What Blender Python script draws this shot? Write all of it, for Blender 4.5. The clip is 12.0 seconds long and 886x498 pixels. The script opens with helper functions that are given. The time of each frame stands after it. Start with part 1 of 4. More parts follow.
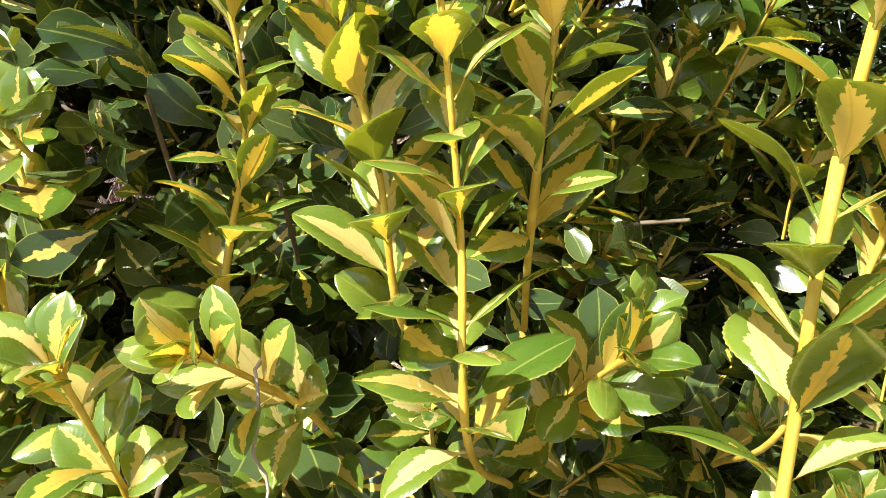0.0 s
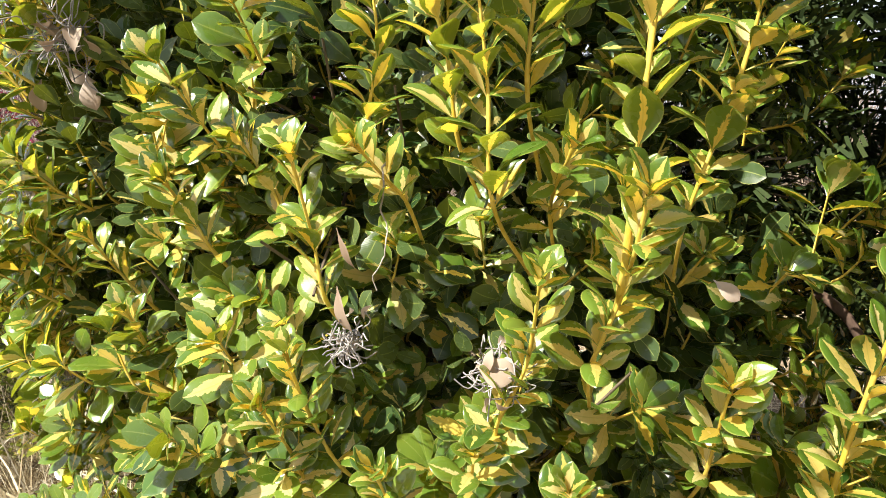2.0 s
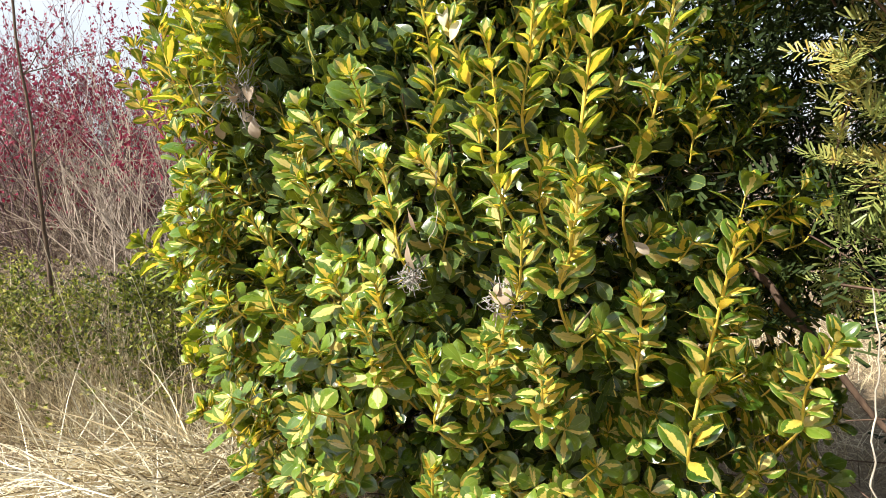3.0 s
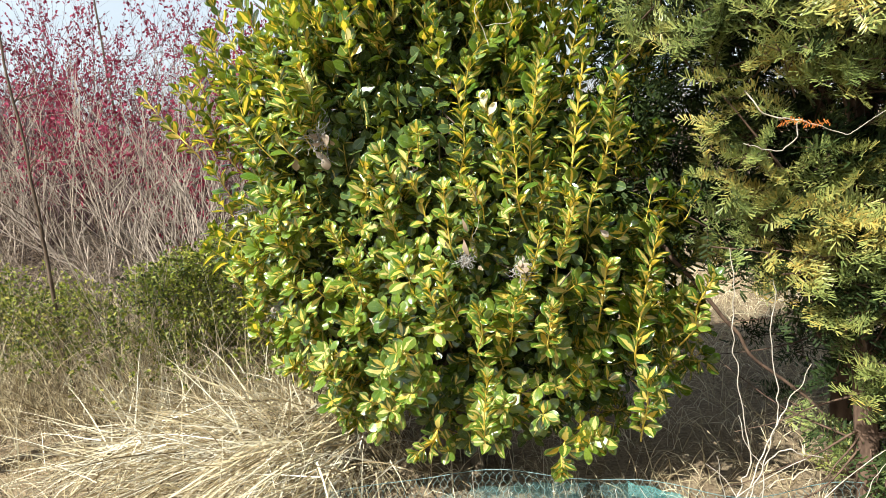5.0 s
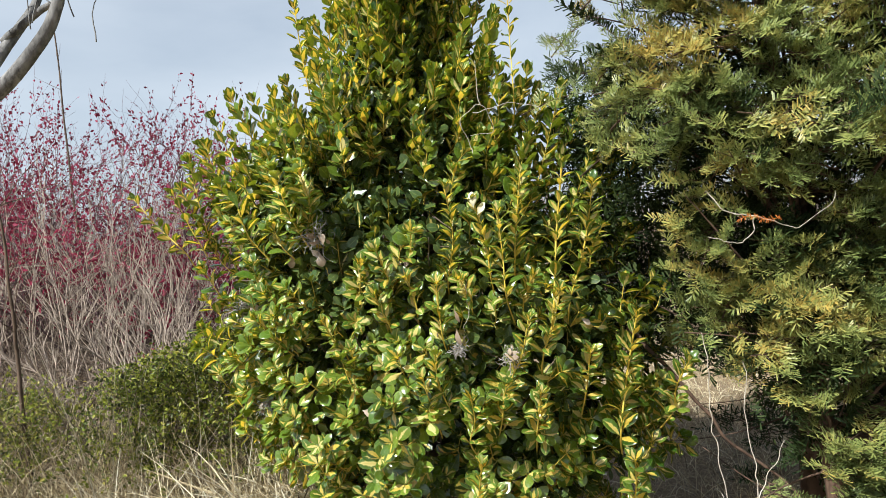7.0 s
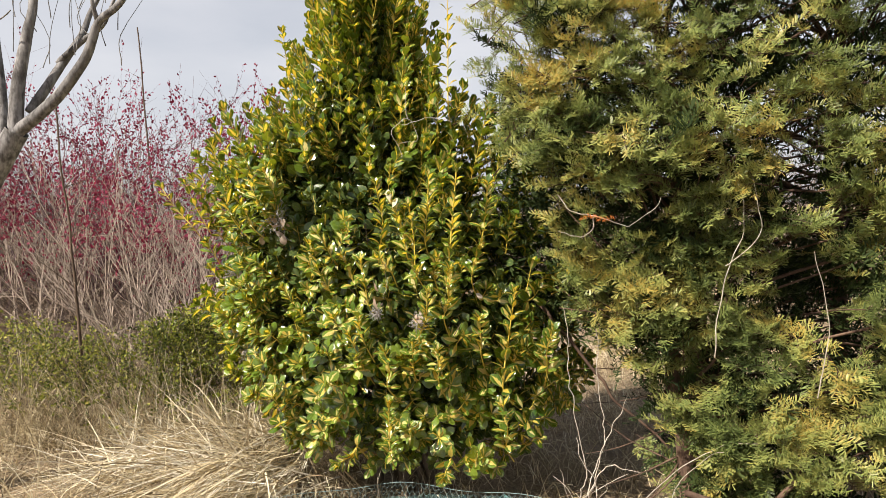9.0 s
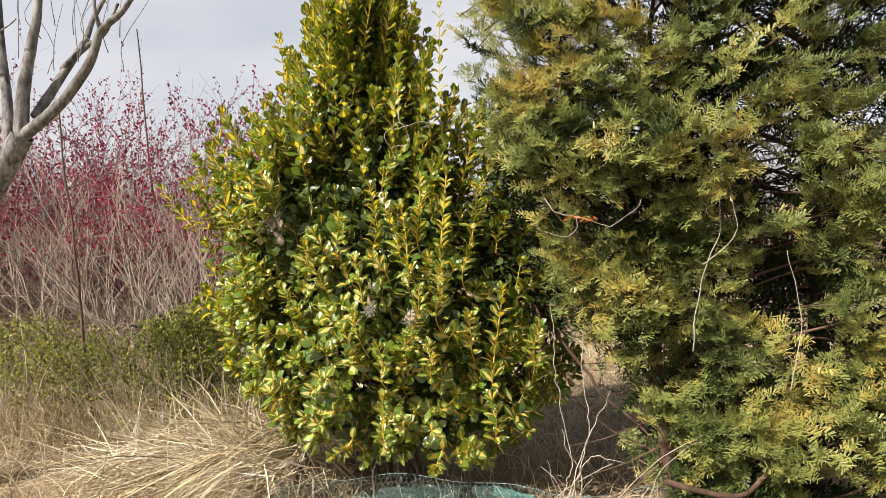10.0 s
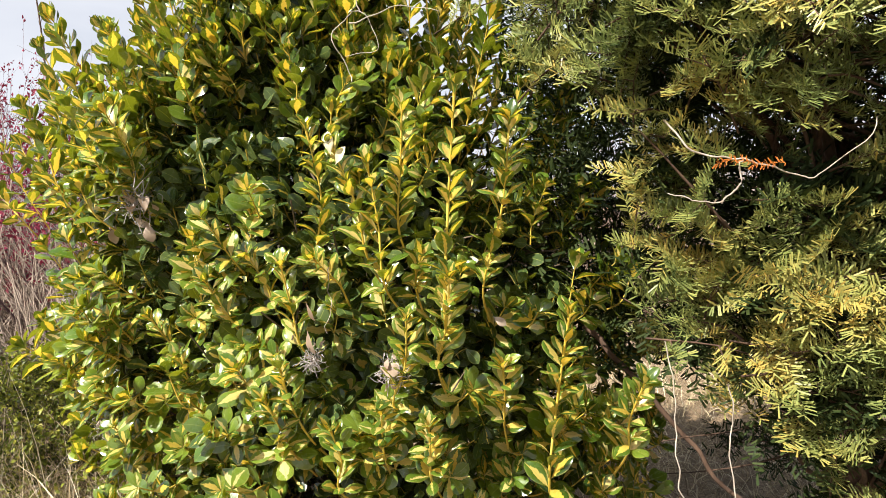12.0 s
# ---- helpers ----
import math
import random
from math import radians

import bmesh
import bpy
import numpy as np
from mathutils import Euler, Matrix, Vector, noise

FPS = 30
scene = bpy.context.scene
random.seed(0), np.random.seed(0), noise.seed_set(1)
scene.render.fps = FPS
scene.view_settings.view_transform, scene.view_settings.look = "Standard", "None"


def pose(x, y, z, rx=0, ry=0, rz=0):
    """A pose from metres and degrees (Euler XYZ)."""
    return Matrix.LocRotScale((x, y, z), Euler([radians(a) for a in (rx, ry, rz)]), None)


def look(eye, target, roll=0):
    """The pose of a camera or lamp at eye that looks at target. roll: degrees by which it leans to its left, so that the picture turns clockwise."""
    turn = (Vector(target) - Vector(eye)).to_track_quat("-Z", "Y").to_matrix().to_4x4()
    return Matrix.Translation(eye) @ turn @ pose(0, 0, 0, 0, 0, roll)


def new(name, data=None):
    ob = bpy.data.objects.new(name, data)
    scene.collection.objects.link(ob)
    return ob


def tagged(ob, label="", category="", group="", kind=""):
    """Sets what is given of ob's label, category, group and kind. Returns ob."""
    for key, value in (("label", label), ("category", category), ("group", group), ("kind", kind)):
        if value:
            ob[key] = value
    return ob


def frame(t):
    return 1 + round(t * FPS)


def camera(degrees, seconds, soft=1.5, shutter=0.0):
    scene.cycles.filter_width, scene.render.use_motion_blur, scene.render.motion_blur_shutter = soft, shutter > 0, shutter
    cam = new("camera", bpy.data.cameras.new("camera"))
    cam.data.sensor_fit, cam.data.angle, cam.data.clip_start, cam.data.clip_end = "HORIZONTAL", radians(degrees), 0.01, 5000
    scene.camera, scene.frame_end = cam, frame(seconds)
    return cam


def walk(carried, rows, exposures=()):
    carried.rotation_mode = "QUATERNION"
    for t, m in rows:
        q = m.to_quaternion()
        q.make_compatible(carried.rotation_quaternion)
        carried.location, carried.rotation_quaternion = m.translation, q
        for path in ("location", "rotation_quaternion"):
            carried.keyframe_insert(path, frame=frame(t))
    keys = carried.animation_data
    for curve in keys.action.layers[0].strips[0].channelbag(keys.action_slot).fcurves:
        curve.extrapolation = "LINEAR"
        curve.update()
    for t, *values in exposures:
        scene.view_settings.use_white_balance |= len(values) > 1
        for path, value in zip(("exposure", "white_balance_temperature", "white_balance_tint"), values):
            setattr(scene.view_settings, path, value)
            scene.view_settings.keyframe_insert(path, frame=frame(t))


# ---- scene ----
cam = camera(67.0, 12.0, 0.65)
PATH = [
    (0, (0.058, -0.064, 1.481), (-0.124, 1.882, 1.056), -0.1),
    (0.5, (0.021, -0.149, 1.456), (-0.194, 1.811, 1.118), 0.3),
    (1, (0.018, -0.269, 1.402), (-0.278, 1.69, 1.126), -0.2),
    (1.5, (0.069, -0.382, 1.393), (-0.308, 1.539, 0.982), 0.1),
    (2, (0.174, -0.476, 1.35), (-0.298, 1.436, 1.004), -0.9),
    (2.5, (0.364, -0.701, 1.305), (-0.297, 1.162, 0.997), -0.7),
    (3, (0.404, -0.993, 1.333), (-0.286, 0.865, 1.069), -0.7),
    (3.2, (0.385, -1.122, 1.349), (-0.303, 0.738, 1.093), -1.8),
    (4.8, (0.189, -1.837, 1.508), (-0.148, 0.103, 1.161), -1.5),
    (5, (0.113, -1.893, 1.535), (-0.182, 0.051, 1.173), -2.8),
    (5.5, (-0.032, -1.991, 1.518), (-0.236, -0.055, 1.058), -1.2),
    (6, (-0.021, -1.999, 1.498), (-0.208, -0.055, 1.064), -1.5),
    (6.5, (-0.006, -1.984, 1.491), (-0.194, 0.004, 1.383), -2.5),
    (7, (-0.004, -2.057, 1.518), (-0.151, -0.063, 1.457), -3.2),
    (7.5, (0.307, -2.167, 1.491), (0.042, -0.185, 1.452), -1.6),
    (7.7, (0.433, -2.228, 1.474), (0.115, -0.254, 1.427), -0.3),
    (9.3, (0.76, -2.639, 1.542), (0.364, -0.683, 1.418), -1.7),
    (9.5, (0.775, -2.665, 1.542), (0.384, -0.708, 1.412), -1.4),
    (10, (0.801, -2.693, 1.547), (0.415, -0.734, 1.431), -1.8),
    (10.5, (0.727, -2.57, 1.518), (0.3, -0.623, 1.355), -2.7),
    (11, (0.614, -2.158, 1.497), (0.177, -0.213, 1.341), -1.7),
    (11.5, (0.516, -1.74, 1.505), (0.104, 0.212, 1.364), -3.3),
    (12, (0.406, -1.276, 1.437), (0.139, 0.703, 1.322), -3.3),
]
walk(cam, [(t, look(eye, target, roll)) for t, eye, target, roll in PATH], [(0, 1.25, 6500, 11), (2.5, 1.25, 6500, 9), (3, 1.15, 6500, 7), (5, 1.08, 6250, 4), (6.0, 1.05, 6250, 4), (6.4, 1.34, 6250, 7), (7.0, 0.70, 6050, 6), (7.7, 0.62, 6050, 6), (9.3, 0.78, 6900, 14), (11, 0.78, 6900, 14), (12, 1.02, 6700, 13)])

# ---- world, sun ----
SUN_FROM = Vector((-0.45, -0.52, 0.73)).normalized()
world = bpy.data.worlds.new("world")
scene.world = world
world.use_nodes = True
wn, wl = world.node_tree.nodes, world.node_tree.links
sky = wn.new("ShaderNodeTexSky")
sky.sky_type, sky.sun_disc = "NISHITA", False
sky.sun_elevation = math.asin(SUN_FROM.z)
sky.sun_rotation = math.atan2(SUN_FROM.x, SUN_FROM.y)
sky.air_density, sky.dust_density, sky.ozone_density = 1.0, 2.0, 1.0
# thin high cloud that whitens the blue
wtc = wn.new("ShaderNodeTexCoord")
wmap = wn.new("ShaderNodeMapping")
wmap.inputs["Scale"].default_value = (1.2, 1.2, 3.5)
wnoise = wn.new("ShaderNodeTexNoise")
wnoise.inputs["Scale"].default_value, wnoise.inputs["Detail"].default_value = 1.6, 6
wramp = wn.new("ShaderNodeMapRange")
wramp.inputs["From Min"].default_value, wramp.inputs["From Max"].default_value = 0.35, 0.7
wramp.inputs["To Min"].default_value, wramp.inputs["To Max"].default_value = 0.55, 0.95
wmix = wn.new("ShaderNodeMix")
wmix.data_type = "RGBA"
wmix.inputs["B"].default_value = (7.4, 7.8, 8.4, 1)
wl.new(wtc.outputs["Generated"], wmap.inputs["Vector"])
wl.new(wmap.outputs["Vector"], wnoise.inputs["Vector"])
wl.new(wnoise.outputs["Fac"], wramp.inputs["Value"])
wsep = wn.new("ShaderNodeSeparateXYZ")
wl.new(wtc.outputs["Generated"], wsep.inputs[0])
whaze = wn.new("ShaderNodeMapRange")
whaze.interpolation_type = "SMOOTHSTEP"
whaze.inputs["From Min"].default_value, whaze.inputs["From Max"].default_value = 0.30, 0.85
whaze.inputs["To Min"].default_value, whaze.inputs["To Max"].default_value = 1.0, 0.22
wl.new(wsep.outputs["Z"], whaze.inputs["Value"])
wmul = wn.new("ShaderNodeMath")
wmul.operation = "MULTIPLY"
wl.new(wramp.outputs["Result"], wmul.inputs[0])
wl.new(whaze.outputs["Result"], wmul.inputs[1])
wl.new(wmul.outputs[0], wmix.inputs["Factor"])
wl.new(sky.outputs["Color"], wmix.inputs["A"])
wl.new(wmix.outputs["Result"], wn["Background"].inputs["Color"])
wn["Background"].inputs["Strength"].default_value = 0.064
sun = new("sun", bpy.data.lights.new("sun", "SUN"))
sun.data.energy, sun.data.angle, sun.data.color = 5.0, radians(0.6), (1.0, 0.95, 0.86)
sun.matrix_world = look(SUN_FROM * 20, (0, 0, 0))


# ---- materials ----
class Tree:
    """A short hand for node materials."""

    def __init__(self, name):
        self.m = bpy.data.materials.new(name)
        self.m.use_nodes = True
        self.n, self.l = self.m.node_tree.nodes, self.m.node_tree.links
        self.b = self.n["Principled BSDF"]
        self.out = self.n["Material Output"]

    def put(self, socket, value):
        if isinstance(value, bpy.types.NodeSocket):
            self.l.new(value, socket)
        elif isinstance(value, tuple) and len(value) == 3 and socket.type == "RGBA":
            socket.default_value = (*value, 1)
        else:
            socket.default_value = value

    def math(self, op, a, b=0.0, c=0.0, clamp=False):
        n = self.n.new("ShaderNodeMath")
        n.operation, n.use_clamp = op, clamp
        for s, v in zip(n.inputs, (a, b, c)):
            self.put(s, v)
        return n.outputs[0]

    def mix(self, f, a, b):
        n = self.n.new("ShaderNodeMix")
        n.data_type = "RGBA"
        self.put(n.inputs["Factor"], f)
        self.put(n.inputs["A"], a)
        self.put(n.inputs["B"], b)
        return n.outputs["Result"]

    def range(self, v, a, b, c=0.0, d=1.0, smooth=True):
        n = self.n.new("ShaderNodeMapRange")
        n.interpolation_type = "SMOOTHSTEP" if smooth else "LINEAR"
        for k, x in zip(("Value", "From Min", "From Max", "To Min", "To Max"), (v, a, b, c, d)):
            self.put(n.inputs[k], x)
        return n.outputs[0]

    def noise(self, vector, scale, detail=3.0, rough=0.55, w=None):
        n = self.n.new("ShaderNodeTexNoise")
        if w is not None:
            n.noise_dimensions = "4D"
            self.put(n.inputs["W"], w)
        if vector is not None:
            self.put(n.inputs["Vector"], vector)
        for k, x in zip(("Scale", "Detail", "Roughness"), (scale, detail, rough)):
            self.put(n.inputs[k], x)
        return n.outputs["Fac"]

    def place(self, key="Object"):
        return self.n.new("ShaderNodeTexCoord").outputs[key]

    def where(self):
        return self.n.new("ShaderNodeNewGeometry").outputs["Position"]

    def chance(self, island):
        if island:
            return self.n.new("ShaderNodeNewGeometry").outputs["Random Per Island"]
        return self.n.new("ShaderNodeObjectInfo").outputs["Random"]

    def bump(self, height, strength, distance):
        n = self.n.new("ShaderNodeBump")
        self.put(n.inputs["Height"], height)
        n.inputs["Strength"].default_value, n.inputs["Distance"].default_value = strength, distance
        self.l.new(n.outputs["Normal"], self.b.inputs["Normal"])
        return n.outputs["Normal"]

    def see_through(self, color, amount, normal=None):
        """Adds light that passes through a thin leaf."""
        t = self.n.new("ShaderNodeBsdfTranslucent")
        self.put(t.inputs["Color"], color)
        if normal is not None:
            self.l.new(normal, t.inputs["Normal"])
        s = self.n.new("ShaderNodeMixShader")
        self.put(s.inputs[0], amount)
        self.l.new(self.b.outputs[0], s.inputs[1])
        self.l.new(t.outputs[0], s.inputs[2])
        self.l.new(s.outputs[0], self.out.inputs["Surface"])

    def set(self, color=None, rough=None, spec=None):
        if color is not None:
            self.put(self.b.inputs["Base Color"], color)
        if rough is not None:
            self.put(self.b.inputs["Roughness"], rough)
        if spec is not None:
            self.put(self.b.inputs["Specular IOR Level"], spec)
        return self.m


def euonymus_leaf(name, island, rich=1.0, age_shade=1.0, plain=0.10):
    """Glossy green leaf with a ragged yellow heart and a pale toothed rim."""
    t = Tree(name)
    r = t.chance(island)
    r2 = t.math("FRACT", t.math("MULTIPLY", r, 37.7))
    r3 = t.math("FRACT", t.math("MULTIPLY", r, 91.3))
    uv = t.n.new("ShaderNodeSeparateXYZ")
    t.l.new(t.n.new("ShaderNodeUVMap").outputs[0], uv.inputs[0])
    u, v = uv.outputs[0], uv.outputs[1]
    d = t.math("ABSOLUTE", t.math("SUBTRACT", t.math("MULTIPLY", u, 2.0), 1.0))
    side = t.math("SIGN", t.math("SUBTRACT", u, 0.5))
    vec = t.n.new("ShaderNodeCombineXYZ")
    t.put(vec.inputs[0], t.math("MULTIPLY", t.math("SUBTRACT", v, t.math("MULTIPLY", d, 0.22)), 4.2))
    t.put(vec.inputs[1], t.math("ADD", t.math("MULTIPLY", d, 0.9), t.math("MULTIPLY", side, 3.0)))
    ragged = t.noise(vec.outputs[0], 1.9, 3.0, 0.6, t.math("MULTIPLY", r, 60.0))
    # the heart is wide at the foot and runs out towards the tip
    reach = t.math("MULTIPLY", t.range(v, 0.05, 1.0, 0.74 * rich, 0.10, False), t.range(r2, 0.05, 0.50, 0.35, 1.0))
    heart = t.math("ADD", t.math("SUBTRACT", reach, d), t.math("MULTIPLY", t.math("SUBTRACT", ragged, 0.5), 0.85))
    heart = t.range(heart, -0.01, 0.035)
    heart = t.math("MULTIPLY", heart, t.range(t.math("FRACT", t.math("MULTIPLY", r, 53.9)), plain, plain + 0.03))
    half = t.range(t.math("ADD", heart, t.math("MULTIPLY", t.math("SUBTRACT", ragged, 0.55), 3.0)), 0.2, 0.9, 0.0, 0.35)
    big = t.noise(t.where(), 3.0, 2.0)
    # greens scale down for the inner leaves: age, and crown shade put into colour
    dark = t.mix(r3, (0.016 * age_shade, 0.054 * age_shade, 0.009), (0.060 * age_shade, 0.142 * age_shade, 0.014))
    green = t.mix(t.range(big, 0.30, 0.62), dark, t.mix(r3, (0.082 * age_shade, 0.172 * age_shade, 0.020), (0.215 * age_shade, 0.300 * age_shade, 0.042)))
    green = t.mix(half, green, (0.20, 0.26, 0.05))
    yellow = t.mix(r3, (0.82, 0.61, 0.085), (0.88, 0.80, 0.36))
    col = t.mix(heart, green, yellow)
    rim = t.range(d, 0.93, 0.98)
    col = t.mix(t.math("MULTIPLY", rim, 0.6), col, (0.44, 0.43, 0.10))
    vein = t.range(d, 0.025, 0.055, 0.45, 0.0)
    col = t.mix(vein, col, (0.38, 0.42, 0.10))
    spots = t.noise(t.where(), 160.0, 2.0)
    col = t.mix(t.range(spots, 0.70, 0.78, 0.0, 0.5), col, (0.16, 0.11, 0.04))
    t.set(col, t.range(t.noise(t.where(), 45.0, 2.0), 0.3, 0.7, 0.16, 0.32), 0.6 if age_shade == 1.0 else 0.35)
    veins = t.n.new("ShaderNodeTexWave")
    t.put(veins.inputs["Vector"], vec.outputs[0])
    veins.inputs["Scale"].default_value, veins.inputs["Distortion"].default_value = 1.4, 1.5
    nrm = t.bump(t.math("ADD", t.math("MULTIPLY", veins.outputs["Fac"], 0.5), t.noise(t.where(), 120.0, 2.0)), 0.07, 0.0010)
    lit_col = t.mix(heart, t.mix(r3, (0.22, 0.27, 0.012), (0.40, 0.42, 0.020)), (0.88, 0.60, 0.05))
    t.see_through(lit_col, t.range(heart, 0.0, 1.0, 0.25 * rich, 0.42 * rich, False), nrm)
    t.b.inputs["Coat Weight"].default_value, t.b.inputs["Coat Roughness"].default_value = (0.80 if age_shade == 1.0 else 0.10), 0.10
    return t.m


def bark(name, a, b, scale, rough=0.8, island=False):
    t = Tree(name)
    p = t.where()
    mp = t.n.new("ShaderNodeMapping")
    mp.inputs["Scale"].default_value = (1, 1, 0.35)
    t.put(mp.inputs["Vector"], p)
    f = t.noise(mp.outputs[0], scale, 5.0, 0.65)
    g = t.noise(p, scale * 0.12, 2.0)
    col = t.mix(t.range(f, 0.3, 0.7), a, b)
    col = t.mix(t.range(g, 0.35, 0.7, 0.0, 0.5), col, tuple(0.55 * x for x in a))
    if island:
        col = t.mix(t.range(t.chance(True), 0.0, 1.0, 0.0, 0.45, False), col, tuple(min(1.0, 1.6 * x) for x in b))
    t.bump(f, 0.6, 0.02 / max(1.0, scale * 0.1))
    return t.set(col, rough, 0.25)


def blade(name, colours, pass_light=0.25, rough=0.6, spread=2.0, spec=0.3, vary=0.6):
    """Thin leaf, needle or straw: a colour by chance, drifting over the place."""
    t = Tree(name)
    r = t.chance(True)
    g = t.noise(t.where(), spread, 3.0)
    ramp = t.n.new("ShaderNodeValToRGB")
    els = ramp.color_ramp.elements
    while len(els) < len(colours):
        els.new(0.5)
    for i, c in enumerate(colours):
        els[i].position, els[i].color = i / (len(colours) - 1), (*c, 1)
    t.put(ramp.inputs[0], t.math("ADD", t.math("MULTIPLY", r, vary), t.range(g, 0.3, 0.7, -0.1, 1.1 - vary), 0.0, True))
    col = ramp.outputs[0]
    t.set(col, rough, spec)
    t.see_through(col, pass_light)
    return t.m


M_LEAF = euonymus_leaf("euonymus_leaf", False, 1.25)
M_LEAVES = euonymus_leaf("euonymus_leaves", True, 1.15, 1.0, 0.32)
# inner copy: fewer hearts as on old leaves, green darkened to paint shade
M_OLDSHADED = euonymus_leaf("euonymus_old_shaded", True, 0.55, 0.42, 0.80)
M_SHOOT = bark("young_stem", (0.56, 0.38, 0.04), (0.72, 0.57, 0.12), 90, 0.45)
M_OLDSTEM = bark("old_stem", (0.10, 0.075, 0.05), (0.20, 0.16, 0.11), 45, 0.85)
M_YEWBARK = bark("yew_bark", (0.065, 0.040, 0.028), (0.18, 0.115, 0.08), 30, 0.9)
M_TREEBARK = bark("fruit_tree_bark", (0.065, 0.060, 0.056), (0.34, 0.33, 0.32), 34, 0.85)
M_THINBARK = bark("sapling_bark", (0.075, 0.05, 0.035), (0.17, 0.12, 0.085), 40, 0.85)
M_REDTWIG = bark("plum_twig", (0.075, 0.045, 0.050), (0.17, 0.11, 0.11), 12, 0.8, True)
M_GREYTWIG = bark("dead_twig", (0.20, 0.155, 0.125), (0.40, 0.33, 0.27), 30, 0.85, True)
M_VINE = bark("dry_vine", (0.36, 0.31, 0.25), (0.60, 0.54, 0.45), 70, 0.75)
M_NEEDLE = blade("yew_needle", [(0.085, 0.120, 0.040), (0.160, 0.205, 0.060), (0.25, 0.285, 0.082), (0.36, 0.350, 0.10), (0.48, 0.34, 0.08)], 0.20, 0.40, 4.0, 0.4, 0.45)
# near-black copy of the needle colours for within and behind: painted crown shade
M_SHADENEEDLE = blade("yew_shade_needle", [(0.014, 0.025, 0.009), (0.028, 0.045, 0.013), (0.055, 0.072, 0.020)], 0.05, 0.65, 2.6, 0.12)
M_DEADNEEDLE = blade("dead_needle", [(0.42, 0.12, 0.02), (0.66, 0.23, 0.04)], 0.2, 0.7)
M_STRAW = blade("straw", [(0.12, 0.09, 0.052), (0.35, 0.275, 0.16), (0.62, 0.52, 0.33), (0.85, 0.77, 0.57)], 0.2, 0.55, 2.0, 0.3, 0.9)
M_PALESTRAW = blade("pale_straw", [(0.42, 0.36, 0.25), (0.62, 0.56, 0.43), (0.80, 0.76, 0.65)], 0.15, 0.5)
M_WEED = blade("dry_weed", [(0.030, 0.022, 0.017), (0.105, 0.076, 0.058), (0.21, 0.155, 0.115), (0.45, 0.37, 0.28)], 0.15, 0.75, 2.0, 0.3, 0.9)
M_BOX = blade("small_green_leaf", [(0.026, 0.038, 0.008), (0.095, 0.125, 0.014), (0.24, 0.27, 0.028), (0.42, 0.37, 0.09)], 0.25, 0.45, 2.0, 0.3, 0.85)
M_BLOSSOM = blade("red_blossom", [(0.11, 0.010, 0.026), (0.25, 0.020, 0.050), (0.40, 0.07, 0.13)], 0.25, 0.6, 1.0)
M_DEADLEAF = blade("dead_leaf", [(0.24, 0.15, 0.09), (0.40, 0.31, 0.23), (0.56, 0.48, 0.40)], 0.25, 0.65, 8.0)
M_PALELEAF = blade("pale_leaf", [(0.80, 0.74, 0.46), (0.86, 0.81, 0.60)], 0.3, 0.4, 8.0)
M_FLUFF = bark("grey_fluff", (0.22, 0.20, 0.18), (0.52, 0.49, 0.46), 60, 0.95)


def ground_material():
    t = Tree("dry_ground")
    p = t.where()
    fine = t.noise(p, 60.0, 5.0, 0.7)
    mid = t.noise(p, 7.0, 4.0)
    wide = t.noise(p, 0.7, 3.0)
    col = t.mix(t.range(fine, 0.3, 0.7), (0.13, 0.098, 0.065), (0.40, 0.305, 0.195))
    col = t.mix(t.range(mid, 0.45, 0.7, 0.0, 0.6), col, (0.14, 0.095, 0.06))
    col = t.mix(t.range(wide, 0.45, 0.7, 0.0, 0.5), col, (0.37, 0.27, 0.16))
    t.bump(t.math("ADD", fine, t.math("MULTIPLY", mid, 2.0)), 0.7, 0.03)
    return t.set(col, 0.95, 0.15)


M_GROUND = ground_material()


def net_material(name, dim, clear_min, clear_max):
    t = Tree(name)
    p = t.where()
    f = t.noise(p, 9.0, 4.0)
    col = t.mix(t.range(f, 0.3, 0.7), (0.05 * dim, 0.19 * dim, 0.18 * dim), (0.14 * dim, 0.34 * dim, 0.32 * dim))
    col = t.mix(t.range(t.noise(p, 26.0, 4.0), 0.55, 0.75, 0.0, 0.6), col, (0.22, 0.19, 0.15))
    t.set(col, 0.6, 0.3)
    clear = t.n.new("ShaderNodeBsdfTransparent")
    s = t.n.new("ShaderNodeMixShader")
    t.put(s.inputs[0], t.range(t.noise(p, 420.0, 1.0), 0.42, 0.55, clear_min, clear_max))
    t.l.new(t.b.outputs[0], s.inputs[1])
    t.l.new(clear.outputs[0], s.inputs[2])
    t.l.new(s.outputs[0], t.out.inputs["Surface"])
    return t.m


M_NET = net_material("green_netting", 0.36, 0.48, 0.86)
M_HEM = net_material("netting_hem", 0.85, 0.15, 0.55)
M_WIRE = bark("wire_coating", (0.10, 0.17, 0.165), (0.26, 0.35, 0.33), 80, 0.5)


# ---- geometry helpers ----
def mesh_of(name, verts, faces, material, uvs=None, smooth=True):
    """One mesh from numpy arrays. faces: rows of four corners; uvs: one pair for each vertex."""
    verts, faces = np.asarray(verts, float), np.asarray(faces, int)
    me = bpy.data.meshes.new(name)
    n, k = faces.shape
    me.vertices.add(len(verts))
    me.vertices.foreach_set("co", verts.ravel())
    me.loops.add(n * k)
    me.loops.foreach_set("vertex_index", faces.ravel())
    me.polygons.add(n)
    me.polygons.foreach_set("loop_start", np.arange(0, n * k, k))
    me.polygons.foreach_set("use_smooth", np.full(n, smooth))
    if uvs is not None:
        layer = me.uv_layers.new(name="UVMap")
        layer.data.foreach_set("uv", np.asarray(uvs, float)[faces.ravel()].ravel())
    me.update(calc_edges=True)
    me.materials.append(material)
    return me


